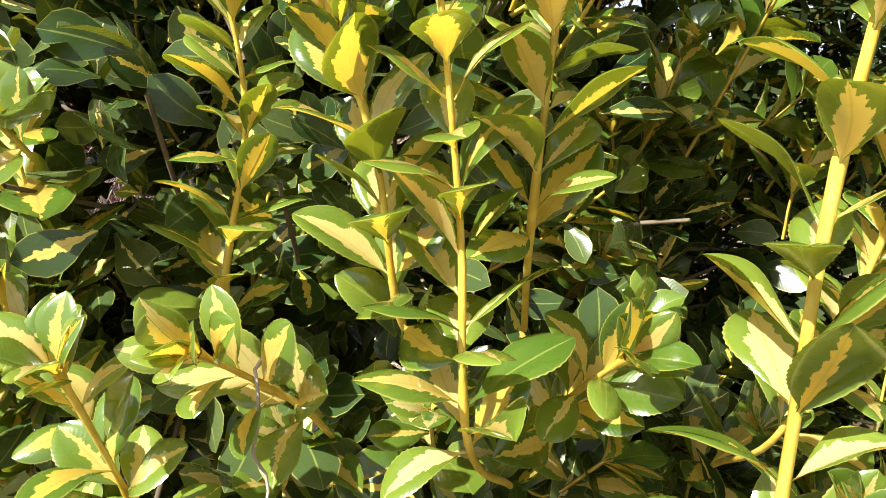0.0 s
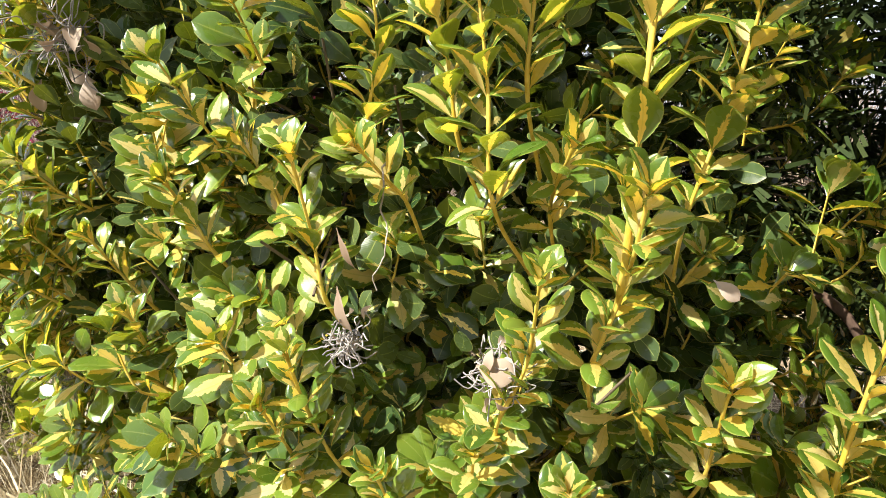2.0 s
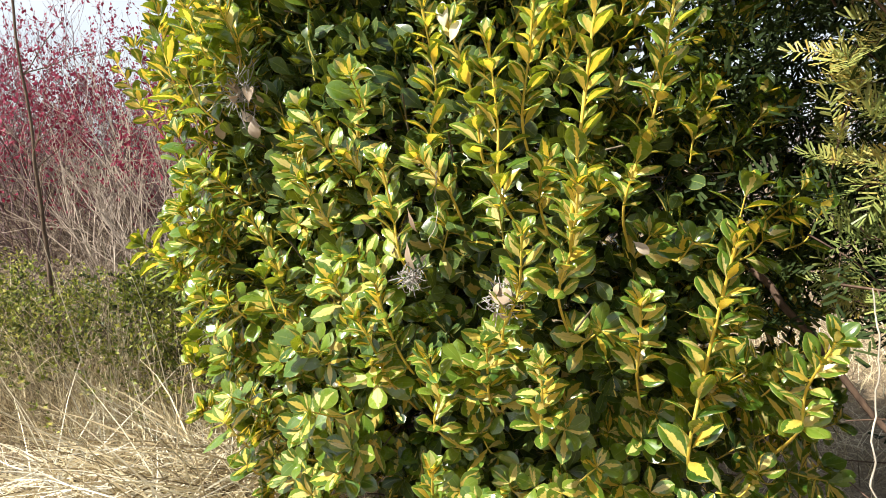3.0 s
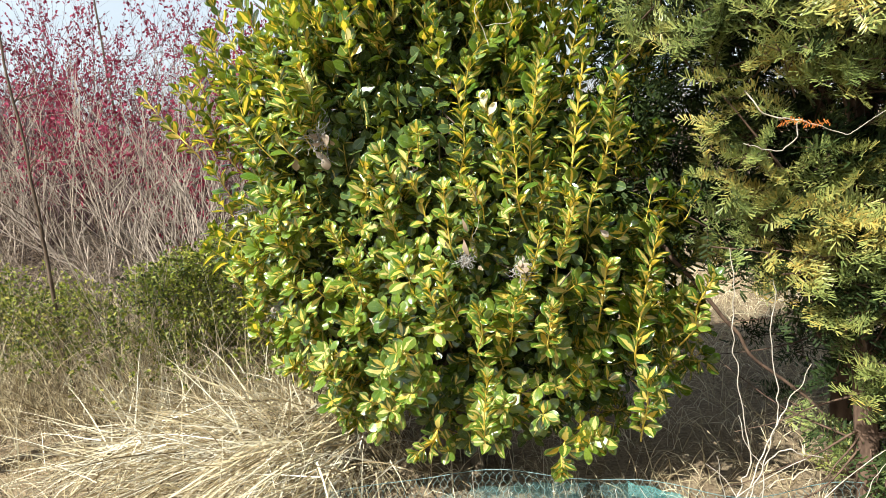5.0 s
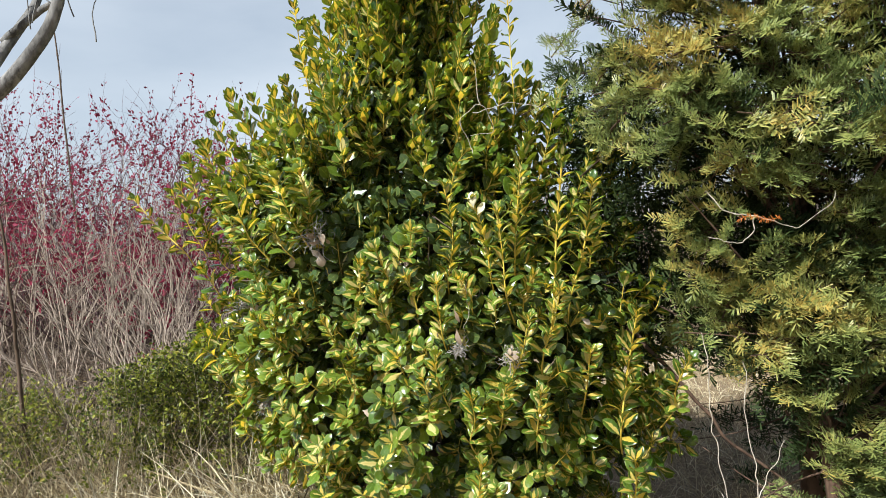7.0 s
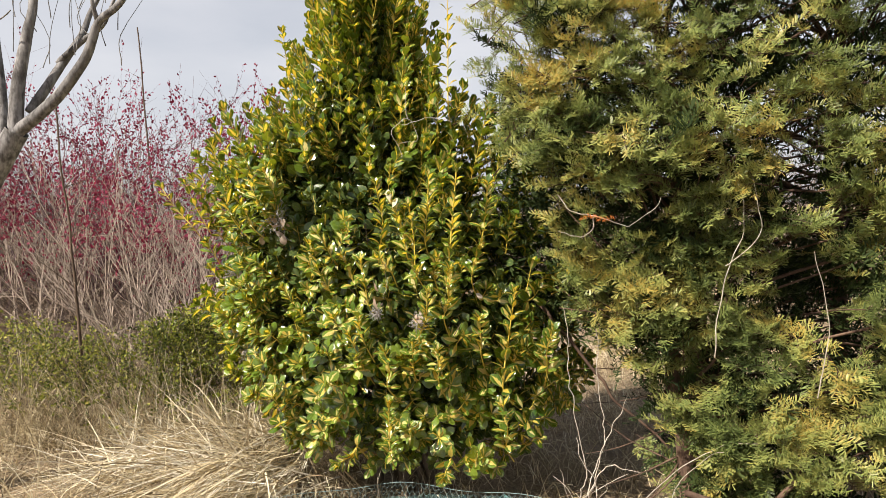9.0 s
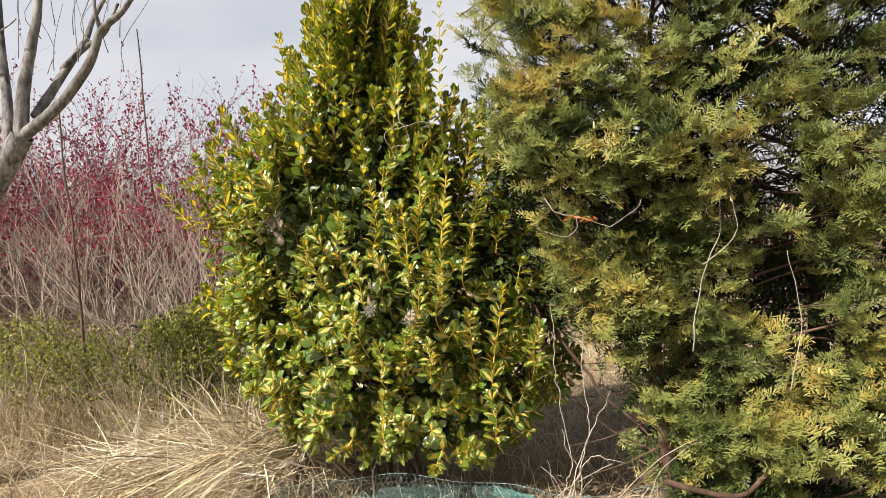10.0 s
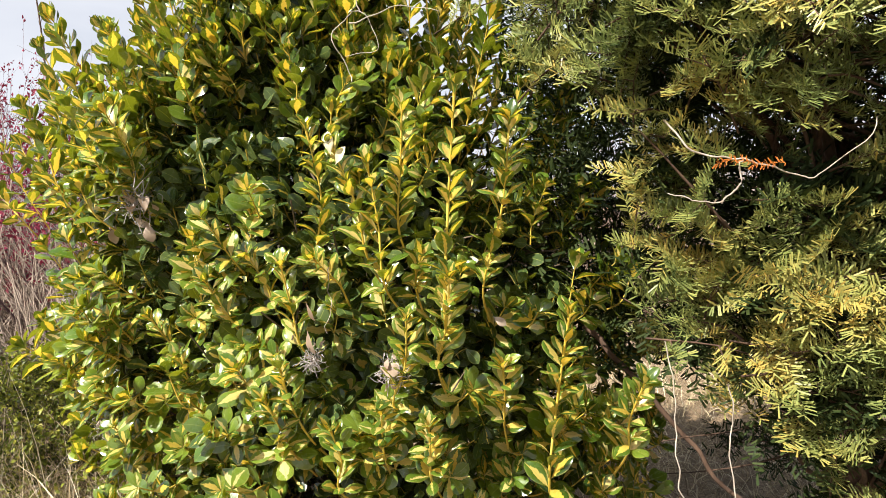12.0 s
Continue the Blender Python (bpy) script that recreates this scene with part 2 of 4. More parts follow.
def join(pieces):
    """Pieces (verts, faces, uvs or None) as one set of arrays."""
    at, vs, fs, us = 0, [], [], []
    for v, f, u in pieces:
        vs.append(v), fs.append(f + at)
        if u is not None:
            us.append(u)
        at += len(v)
    return np.concatenate(vs), np.concatenate(fs), (np.concatenate(us) if us else None)


def frames(rows):
    """4 x 4 matrices from rows of place, way along, way up and size."""
    r = np.asarray(rows, float)
    y = r[:, 3:6] / (np.linalg.norm(r[:, 3:6], axis=1)[:, None] + 1e-9)
    x = np.cross(y, r[:, 6:9])
    x /= np.linalg.norm(x, axis=1)[:, None] + 1e-9
    m = np.zeros((len(r), 4, 4))
    m[:, :3, 0], m[:, :3, 1], m[:, :3, 2] = x, y, np.cross(x, y)
    m[:, :3, :3] *= r[:, 9, None, None]
    m[:, :3, 3], m[:, 3, 3] = r[:, :3], 1
    return m


def spread(template, rows):
    """The template (verts, faces, uvs) at every row of poses, as one set of arrays."""
    v, f, u = template
    m = frames(rows)
    out = np.einsum("nij,vj->nvi", m[:, :3, :3], v) + m[:, None, :3, 3]
    faces = f[None] + (np.arange(len(m)) * len(v))[:, None, None]
    return out.reshape(-1, 3), faces.reshape(-1, f.shape[1]), (np.tile(u, (len(m), 1)) if u is not None else None)


def tubes(lines, sides=5):
    """Tapered tubes along lines: each (points, radii). Quads only."""
    pieces = []
    for pts, rad in lines:
        p = np.asarray(pts, float)
        r = np.asarray(rad, float)
        d = np.gradient(p, axis=0)
        d /= np.linalg.norm(d, axis=1)[:, None] + 1e-9
        ref = np.array([0.31, 0.12, 0.94]) if abs(d[0, 2]) < 0.8 else np.array([0.9, 0.3, 0.1])
        a = np.cross(d, ref)
        a /= np.linalg.norm(a, axis=1)[:, None] + 1e-9
        b = np.cross(d, a)
        ang = np.linspace(0, 2 * np.pi, sides, endpoint=False)
        ring = p[:, None] + r[:, None, None] * (np.cos(ang)[None, :, None] * a[:, None] + np.sin(ang)[None, :, None] * b[:, None])
        n = len(p)
        i, j = np.meshgrid(np.arange(n - 1), np.arange(sides), indexing="ij")
        k = (j + 1) % sides
        f = np.stack([i * sides + j, i * sides + k, (i + 1) * sides + k, (i + 1) * sides + j], -1).reshape(-1, 4)
        pieces.append((ring.reshape(-1, 3), f, None))
    return join(pieces)


def bend(points, n=8):
    """A smooth curve through a few points."""
    p = np.asarray(points, float)
    if len(p) == 2:
        return p[0] + np.linspace(0, 1, n)[:, None] * (p[1] - p[0])
    q = np.vstack([2 * p[0] - p[1], p, 2 * p[-1] - p[-2]])
    out = []
    for i in range(1, len(q) - 2):
        s = np.linspace(0, 1, n, endpoint=i == len(q) - 3)[:, None]
        a, b, c, d = q[i - 1], q[i], q[i + 1], q[i + 2]
        out.append(0.5 * (2 * b + (c - a) * s + (2 * a - 5 * b + 4 * c - d) * s ** 2 + (3 * b - a - 3 * c + d) * s ** 3))
    return np.vstack(out)


def crooked(pts, amount, rng):
    """The same line, wavering a little between its ends."""
    p = np.array(pts, float)
    w = rng.normal(0, 1, p.shape)
    for _ in range(2):
        w[1:-1] = (w[:-2] + w[1:-1] + w[2:]) / 3
    w[0] = 0
    return p + w * amount


def unit(v):
    v = np.asarray(v, float)
    return v / (math.sqrt(v[0] * v[0] + v[1] * v[1] + v[2] * v[2]) + 1e-9)


def thing(name, at, label, category, group="", kind=""):
    ob = new(name)
    ob.location = at
    ob.empty_display_size = 0.05
    return tagged(ob, label, category, group, kind)


def part(name, mesh, parent, label="", kind=""):
    """One mesh in world metres under a thing or under one of its parts."""
    ob = new(name, mesh)
    ob.parent = parent
    if parent.type == "EMPTY":
        ob.matrix_parent_inverse = Matrix.Translation(-parent.location)
    return tagged(ob, label, kind=kind)


def posed(at, along, up, size=1.0):
    """One row for frames(): y along, z as near up as can be."""
    return (*at, *along, *up, size)


# ---- ground ----
def rise(x, y):
    """The height of the ground."""
    near = np.exp(-((x - 0.2) ** 2 / 9 + (y - 0.6) ** 2 / 6))
    return 0.05 * np.sin(x * 1.7 + 0.5) * np.cos(y * 1.3) * near + 0.03 * np.sin(x * 4.1 + y * 3.3) * near - 0.02


def build_ground():
    a = np.concatenate([-np.geomspace(400, 6, 22), np.linspace(-5.6, 5.6, 90), np.geomspace(6, 400, 22)])
    x, y = np.meshgrid(a, a + 1.0, indexing="ij")
    z = rise(x, y)
    n = len(a)
    i, j = np.meshgrid(np.arange(n - 1), np.arange(n - 1), indexing="ij")
    f = np.stack([i * n + j, (i + 1) * n + j, (i + 1) * n + j + 1, i * n + j + 1], -1).reshape(-1, 4)
    tagged(new("ground", mesh_of("ground", np.stack([x, y, z], -1).reshape(-1, 3), f, M_GROUND)), "dry earth covered with trodden straw and dead grass", "ground", kind="structure")


build_ground()


# ---- the variegated euonymus ----
def leaf_form(rng, rows, across, broad=0.47, curl=0.16, fold=0.22, teeth=0.02):
    """A leaf one long: foot at the origin, tip along y, upper face to z."""
    v = np.linspace(0, 1, rows + 1) ** 0.92
    full = np.clip((v - 0.07) / 0.93, 0, 1)
    w = np.maximum(np.sin(np.pi * full ** rng.uniform(1.15, 1.4)) ** 0.68, 0.07 * (1 - v)) * broad / 2
    w[-1] = 0.012 * broad
    saw = np.where(np.arange(rows + 1) % 2 == 0, 1 + teeth, 1 - teeth)
    s = np.sin(np.linspace(-1, 1, across + 1) * np.pi / 2) if across > 2 else np.linspace(-1, 1, 3)
    sway = rng.normal(0, 0.05)
    twist = rng.normal(0, 0.25)
    lobes = rng.uniform(0, 6.28, 2)
    roll = rng.uniform(0.25, 0.60)
    verts, uvs = [], []
    for i in range(rows + 1):
        for u in s:
            edge = saw[i] if abs(u) > 0.99 and 0.2 < v[i] < 0.97 else 1.0
            x = u * w[i] * edge
            wave = 0.018 * math.sin(8 * v[i] + lobes[0 if u < 0 else 1]) * abs(u) ** 2
            bowl = w[i] * (fold * 1.7 * abs(u) - roll * abs(u) ** 3)
            z = bowl - curl * v[i] ** 2 + 0.05 * v[i] + wave + twist * x * v[i]
            verts.append((x + sway * math.sin(3 * v[i]), v[i] * (1 - 0.3 * curl * v[i]), z))
            uvs.append(((u + 1) / 2, v[i]))
    k = across + 1
    i, j = np.meshgrid(np.arange(rows), np.arange(across), indexing="ij")
    f = np.stack([i * k + j, i * k + j + 1, (i + 1) * k + j + 1, (i + 1) * k + j], -1).reshape(-1, 4)
    return np.array(verts), f, np.array(uvs)


RNG = np.random.default_rng(7)
HERO_FORMS = [leaf_form(RNG, 32, 6, RNG.uniform(0.44, 0.57), RNG.uniform(0.06, 0.38), RNG.uniform(0.1, 0.5), 0.022) for _ in range(12)]
HERO_MESH = [mesh_of("leaf", *form[:2], M_LEAF, form[2]) for form in HERO_FORMS]
FILL_FORMS = [leaf_form(RNG, *((9, 4) if k < 4 else (8, 2)), RNG.uniform(0.46, 0.60), RNG.uniform(0.02, 0.30), RNG.uniform(0.1, 0.5), 0.02) for k in range(8)]


INNER_FORMS = [leaf_form(RNG, 6, 2, RNG.uniform(0.45, 0.60), RNG.uniform(0.02, 0.26), RNG.uniform(0.1, 0.5), 0.0) for _ in range(4)]


def leaves_along(line, rng, size, first=0.12, step=0.026, keep=0.93, rosette=3, stance=(66, 48, 34, 16)):
    """Poses of the paired leaves on a shoot, each pair crossing the last, and the nodes where they sit."""
    line = np.asarray(line)
    seg = np.linalg.norm(np.diff(line, axis=0), axis=1)
    run = np.concatenate([[0], np.cumsum(seg)])
    total = run[-1]
    out, nodes = [], []
    turn = rng.uniform(0, 3.14)
    s = total * first
    stops = []
    while s < total:
        stops.append(s)
        s += step * rng.uniform(0.8, 1.25)
    stops += [total - 0.001 * k for k in range(rosette - 1)]
    for s in sorted(stops):
        t = s / total
        p = np.array([np.interp(s, run, line[:, k]) for k in range(3)])
        q = np.array([np.interp(min(total, s + 0.01), run, line[:, k]) for k in range(3)])
        o = np.array([np.interp(max(0, s - 0.01), run, line[:, k]) for k in range(3)])
        axis = unit(q - o)
        a = unit(np.cross(axis, (0.3, 1.0, 0.2)))
        b = np.cross(axis, a)
        turn += 1.571 + rng.normal(0, 0.16)
        nodes.append(p)
        for flip in (0, math.pi):
            if rng.random() > keep:
                continue
            ang = turn + flip + rng.normal(0, 0.18)
            radial = math.cos(ang) * a + math.sin(ang) * b
            lean = radians(np.interp(t, [0, 0.6, 0.9, 1], stance) + rng.normal(0, 10))
            along = math.cos(lean) * axis + math.sin(lean) * radial
            up = math.sin(lean) * axis - math.cos(lean) * radial + rng.normal(0, 0.10, 3)
            big = size * np.interp(t, [0, 0.35, 0.8, 1], [0.85, 1.0, 0.92, 0.66]) * rng.uniform(0.82, 1.15)
            out.append(posed(p + radial * 0.002, along, up, big))
    return out, nodes


EUONYMUS_AT = (-0.25, 1.0, 0.0)
euonymus = thing("euonymus_shrub", EUONYMUS_AT, "tall variegated evergreen shrub with glossy green and yellow leaves", "shrub")
rng = np.random.default_rng(21)


HERO_LINES = []


def shoot(base, tip, size=0.054, bow=0.02, step=0.022, thick=0.0032, rosette=4):
    """One long young shoot: a yellow stem, and its leaves each as a piece of its own."""
    b, e = np.array(base, float), np.array(tip, float)
    mid = (b + e) / 2 + np.array([rng.normal(0, 0.4), 0.6, -0.3]) * bow
    root = b + np.array([rng.normal(0, 0.02), 0.15, -0.12])
    line = bend([root, b, mid, e], 8)
    first = 0.2 / (0.2 + np.linalg.norm(e - b)) - 0.02
    poses, nodes = leaves_along(line, rng, size * 1.06, first, step, 0.96, rosette, (54, 46, 38, 22))
    HERO_LINES.append(line[line[:, 1] < b[1] + 0.02])
    r = np.linspace(thick, thick * 0.55, len(line))
    for nd in nodes:
        r += 0.0009 * np.exp(-(np.linalg.norm(line - nd, axis=1) / 0.005) ** 2)
    stem = part("shoot", mesh_of("shoot", *tubes([(line, r)], 7)[:2], M_SHOOT), euonymus)
    for m in frames(poses):
        leaf = part("leaf", HERO_MESH[rng.integers(len(HERO_MESH))], stem)
        leaf.matrix_basis = Matrix(m.tolist())


# the shoots that stand out on the sunny side
shoot((0.037, 0.34, 1.26), (0.020, 0.310, 1.56), 0.074)
shoot((0.075, 0.37, 1.40), (0.108, 0.340, 1.70), 0.067)
shoot((-0.178, 0.47, 1.31), (-0.170, 0.440, 1.665), 0.069)
shoot((-0.015, 0.39, 1.33), (-0.062, 0.300, 1.605), 0.069)
shoot((0.194, 0.265, 1.20), (0.247, 0.258, 1.715), 0.068, 0.015, 0.030, 0.0044)
shoot((0.275, 0.43, 1.24), (0.365, 0.380, 1.650), 0.072)
shoot((0.160, 0.33, 1.06), (0.215, 0.215, 1.285), 0.072)
shoot((0.038, 0.35, 0.95), (0.106, 0.240, 1.190), 0.067)
shoot((-0.200, 0.37, 1.11), (-0.208, 0.290, 1.325), 0.072)
shoot((0.416, 0.34, 0.75), (0.480, 0.300, 1.170), 0.078, 0.02, 0.030, 0.0040)
shoot((0.610, 0.37, 0.82), (0.640, 0.260, 1.020), 0.069)
shoot((-0.565, 0.62, 1.14), (-0.553, 0.560, 1.275), 0.067)
shoot((-0.405, 0.42, 1.17), (-0.440, 0.360, 1.285), 0.067)
shoot((-0.556, 0.44, 0.95), (-0.545, 0.380, 1.085), 0.067)
shoot((0.310, 0.42, 0.88), (0.320, 0.320, 1.050), 0.074)
shoot((0.000, 0.38, 0.81), (0.018, 0.300, 0.945), 0.064)
shoot((0.122, 0.36, 0.76), (0.138, 0.270, 0.925), 0.069)
shoot((-0.121, 0.36, 0.73), (-0.107, 0.280, 0.915), 0.069)
shoot((-0.195, 0.38, 0.86), (-0.225, 0.280, 1.070), 0.067)
shoot((-0.243, 0.38, 0.82), (-0.275, 0.290, 0.990), 0.064)
shoot((-0.600, 0.52, 1.05), (-0.660, 0.450, 1.185), 0.064)
shoot((0.100, 0.44, 1.22), (0.135, 0.330, 1.330), 0.067)
shoot((-0.090, 0.40, 1.25), (-0.125, 0.300, 1.335), 0.067)
shoot((-0.300, 0.46, 1.20), (-0.325, 0.370, 1.345), 0.067)
shoot((0.432, 0.28, 0.50), (0.431, 0.180, 0.715), 0.069)
shoot((-0.105, 0.32, 0.42), (-0.080, 0.230, 0.690), 0.067)
shoot((0.175, 0.33, 0.42), (0.161, 0.230, 0.375), 0.074, rosette=6)
shoot((-0.280, 0.37, 0.44), (-0.335, 0.270, 0.400), 0.074, rosette=6)
# the far side shoots against the sky
shoot((-0.81, 1.0, 2.21), (-0.850, 1.0, 2.56), 0.073, 0.02, 0.035)
shoot((-1.42, 0.95, 1.47), (-1.720, 1.08, 1.74), 0.060, 0.02, 0.04)
shoot((0.12, 0.8, 2.05), (0.117, 0.88, 2.70), 0.056, 0.02, 0.045)
shoot((-0.20, 0.9, 2.31), (-0.130, 0.95, 2.74), 0.067, 0.02, 0.04)

# the rest of the crown
ZS = [0.30, 0.50, 0.95, 1.50, 1.68, 1.88, 2.10, 2.24, 2.48, 2.76, 2.95]
X0 = [-0.62, -0.98, -1.30, -1.38, -1.30, -1.04, -0.80, -0.66, -0.57, -0.50, -0.46]
X1 = [0.44, 0.70, 0.75, 0.58, 0.36, 0.14, 0.00, -0.06, -0.14, -0.24, -0.34]
Y0 = [0.36, 0.30, 0.28, 0.38, 0.49, 0.58, 0.66, 0.72, 0.80, 0.88, 0.98]


def crown_point(z, ang, k=1.0):
    x0, x1, y0 = np.interp(z, ZS, X0), np.interp(z, ZS, X1), np.interp(z, ZS, Y0)
    c = np.array([(x0 + x1) / 2, 1.05, z])
    e = np.array([(x1 - x0) / 2 * math.cos(ang), -(1.05 - y0) * math.sin(ang), 0])
    lump = 1 + 0.16 * noise.noise((2.2 * math.cos(ang) + 5, 2.2 * math.sin(ang), z * 2.4)) + 0.05 * noise.noise((6 * math.cos(ang), 6 * math.sin(ang) + 3, z * 6))
    return c + e * lump * k, unit(e / (np.array([(x1 - x0) / 2, 1.05 - y0, 1]) + 1e-6))


def build_crown():
    heroes = np.concatenate(HERO_LINES)
    mats, within, twig = [[] for _ in FILL_FORMS], [[] for _ in INNER_FORMS], []
    for i in range(2080):
        outer = i < 980
        low = i < 150
        z = rng.uniform(0.28, 1.05) if low else rng.uniform(1.75, 2.75) if 800 <= i < 980 else 0.33 + 2.45 * rng.random() ** 0.93
        ang = rng.uniform(-0.2, math.pi + 0.2) if low or rng.random() < 0.8 else rng.uniform(math.pi, 2 * math.pi)
        spire = outer and z > 1.5 and rng.random() < 0.4
        k = rng.uniform(0.90, 1.06) if outer else rng.uniform(0.5, 0.84)
        tip, outward = crown_point(z, ang, k)
        up = np.interp(z, [0.3, 0.6, 1.2, 2.0, 3.0], [-0.25, 0.25, 0.65, 1.0, 1.6])
        d = unit(outward * 0.8 + np.array([0, 0, up * 1.15]) + rng.normal(0, 0.22, 3))
        long = rng.uniform(0.09, 0.15) if z < 1.3 else rng.uniform(0.11, 0.22)
        base = tip - d * long
        if spire:
            tip = tip + unit(outward * 0.25 + np.array([0, 0, 1.0]) + rng.normal(0, 0.12, 3)) * rng.uniform(0.08, 0.34)
        # room is left before the standing shoots
        near = np.abs(heroes - tip) < (0.085, 9, 0.10)
        if outer and (near[:, 0] & near[:, 2] & (heroes[:, 1] + 0.06 > tip[1])).any():
            back = rng.uniform(0.10, 0.18)
            tip, base = tip + [0, back, 0], base + [0, back, 0]
        # hollows between the masses of leaves
        hollow = noise.noise((tip[0] * 4.6 + 2, tip[1] * 3.0, z * 4.2))
        if outer and not spire and hollow < -0.12:
            sink = outward * min(0.20, 0.05 - hollow * 0.45)
            tip, base = tip - sink, base - sink
        line = bend([base, (base + tip) / 2 + np.array([0, 0, -0.12 * long]) + rng.normal(0, 0.01, 3), tip], 4)
        size = rng.uniform(0.072, 0.094) * np.interp(z, [1.6, 2.4], [1.0, 0.86])
        open_up = np.interp(z, [0.7, 1.3, 1.9], [1.0, 0.55, 0.0])
        stance = [a + (b - a) * open_up for a, b in zip((46, 38, 30, 18), (82, 76, 66, 48))]
        poses, _ = leaves_along(line, rng, size, 0.1, rng.uniform(0.026, 0.036), 0.95, 5, stance)
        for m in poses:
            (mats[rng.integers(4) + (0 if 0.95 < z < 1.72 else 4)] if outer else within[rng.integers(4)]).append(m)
        twig.append((line, np.linspace(0.0032, 0.0020, len(line))))
    # older leaves within, the crown's shade put into their green
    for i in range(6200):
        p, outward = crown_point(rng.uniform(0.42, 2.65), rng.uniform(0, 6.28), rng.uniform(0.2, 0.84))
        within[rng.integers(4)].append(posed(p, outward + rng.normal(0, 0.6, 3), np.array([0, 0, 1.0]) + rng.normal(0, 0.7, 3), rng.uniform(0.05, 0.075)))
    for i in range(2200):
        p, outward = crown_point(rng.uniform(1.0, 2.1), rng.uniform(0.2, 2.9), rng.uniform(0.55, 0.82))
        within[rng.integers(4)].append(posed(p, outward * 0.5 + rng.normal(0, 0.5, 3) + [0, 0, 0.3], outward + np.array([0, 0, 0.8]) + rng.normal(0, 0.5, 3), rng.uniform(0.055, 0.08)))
    crown = join([spread(f, m) for f, m in zip(FILL_FORMS, mats) if m])
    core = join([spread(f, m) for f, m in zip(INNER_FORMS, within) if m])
    part("old_foliage", mesh_of("old_foliage", core[0], core[1], M_OLDSHADED, core[2]), euonymus, "older dark green leaves deep in the crown, darkened further to paint its shade", "stuff")
    part("foliage", mesh_of("foliage", crown[0], crown[1], M_LEAVES, crown[2]), euonymus, kind="stuff")
    part("twiggery", mesh_of("twiggery", *tubes(twig, 3)[:2], M_SHOOT), euonymus, kind="stuff")
    limbs = []
    for i in range(9):
        foot = np.array([EUONYMUS_AT[0] + rng.normal(0.1, 0.12), EUONYMUS_AT[1] + rng.normal(-0.05, 0.10), -0.05])
        top, _ = crown_point(rng.uniform(1.5, 2.8), rng.uniform(0, 6.28), 0.45)
        line = crooked(bend([foot, foot * [0.6, 0.6, 0] + top * [0.4, 0.4, 0.35] , top], 8), 0.02, rng)
        part("stem", mesh_of("stem", *tubes([(line, np.linspace(0.026, 0.007, len(line)))], 8)[:2], M_OLDSTEM), euonymus)
        for j in range(14):
            s = line[rng.integers(4, len(line))]
            e, _ = crown_point(min(2.95, max(0.4, s[2] + rng.normal(0.15, 0.35))), rng.uniform(-0.4, 3.6), 0.86)
            limbs.append((crooked(bend([s, (s + e) / 2 + [0, 0, -0.06], e], 5), 0.015, rng), np.linspace(0.007, 0.0022, 10)))
    part("branchwork", mesh_of("branchwork", *tubes(limbs, 5)[:2], M_OLDSTEM), euonymus, kind="stuff")


build_crown()


# ---- the yew ----
YEW_AT = (1.30, 0.85, 0.0)
yew = thing("yew_tree", YEW_AT, "dense dark green yew with bronzed tips and low branches", "tree")
rng = np.random.default_rng(33)


def needle_spray(rng, long=0.07, step=0.0074, size=0.030, half=0.0024):
    """A short leafy twig along y: needles spread to the sides and over its upper half, closing up at the tip."""
    verts, faces = [], []
    n = int(long / step)
    for i in range(n * 2):
        s = (i // 2 + (0.5 if i % 2 else 0.0)) / n
        round_twig = radians(rng.choice([8, 35, 150, 172, 60, 120, 95], p=[0.24, 0.15, 0.15, 0.24, 0.08, 0.08, 0.06]) + rng.normal(0, 9))
        lean = radians(np.interp(s, [0, 0.7, 1], [72, 58, 20]) + rng.normal(0, 7))
        d = np.array([math.sin(lean) * math.cos(round_twig), math.cos(lean), math.sin(lean) * math.sin(round_twig)])
        w = unit(np.cross(d, (0, 0.35, 1))) * half
        o = np.array([0, s * long, 0])
        k = len(verts)
        m = size * rng.uniform(0.82, 1.08) * np.interp(s, [0, 0.15, 0.85, 1], [0.7, 1, 1, 0.8])
        e = o + d * m
        verts += [o - w * 0.6, o + w * 0.6, e + w * 0.75, e - w * 0.75]
        faces += [(k, k + 1, k + 2, k + 3)]
    return np.array(verts), np.array(faces), None


SPRAYS = [needle_spray(rng, long) for long in (0.05, 0.055, 0.06, 0.065, 0.07, 0.075, 0.08, 0.09)]
COARSE = [needle_spray(rng, 0.10, 0.018, 0.036, 0.0044) for k in range(3)]
YZ = [0.25, 0.6, 1.0, 1.4, 1.8, 2.4, 3.0, 3.6, 4.0]
YX0 = [1.12, 1.00, 0.72, 0.58, 0.42, 0.26, 0.34, 0.60, 1.0]
YX1 = [2.8, 3.0, 3.1, 3.1, 3.0, 2.9, 2.7, 2.3, 1.8]
YY0 = [0.22, 0.20, 0.20, 0.16, 0.12, 0.22, 0.45, 0.65, 0.85]


def yew_point(z, u, back=False):
    """A point of the crown's front or back, u from side to side, and the way out of it."""
    x0, x1, y0 = np.interp(z, YZ, YX0), np.interp(z, YZ, YX1), np.interp(z, YZ, YY0)
    deep = (1.05 - y0) * (1 - abs(u) ** 8) ** 0.5
    p = np.array([(x0 + x1) / 2 + (x1 - x0) / 2 * u, 1.05 + (deep if back else -deep), z])
    p[1] += 0.16 * noise.noise((p[0] * 2.6 + 9, z * 2.6, 3.0 if back else 0.0))
    return p, unit((u * abs(u) * 1.2, 0.9 if back else -0.9, 0))


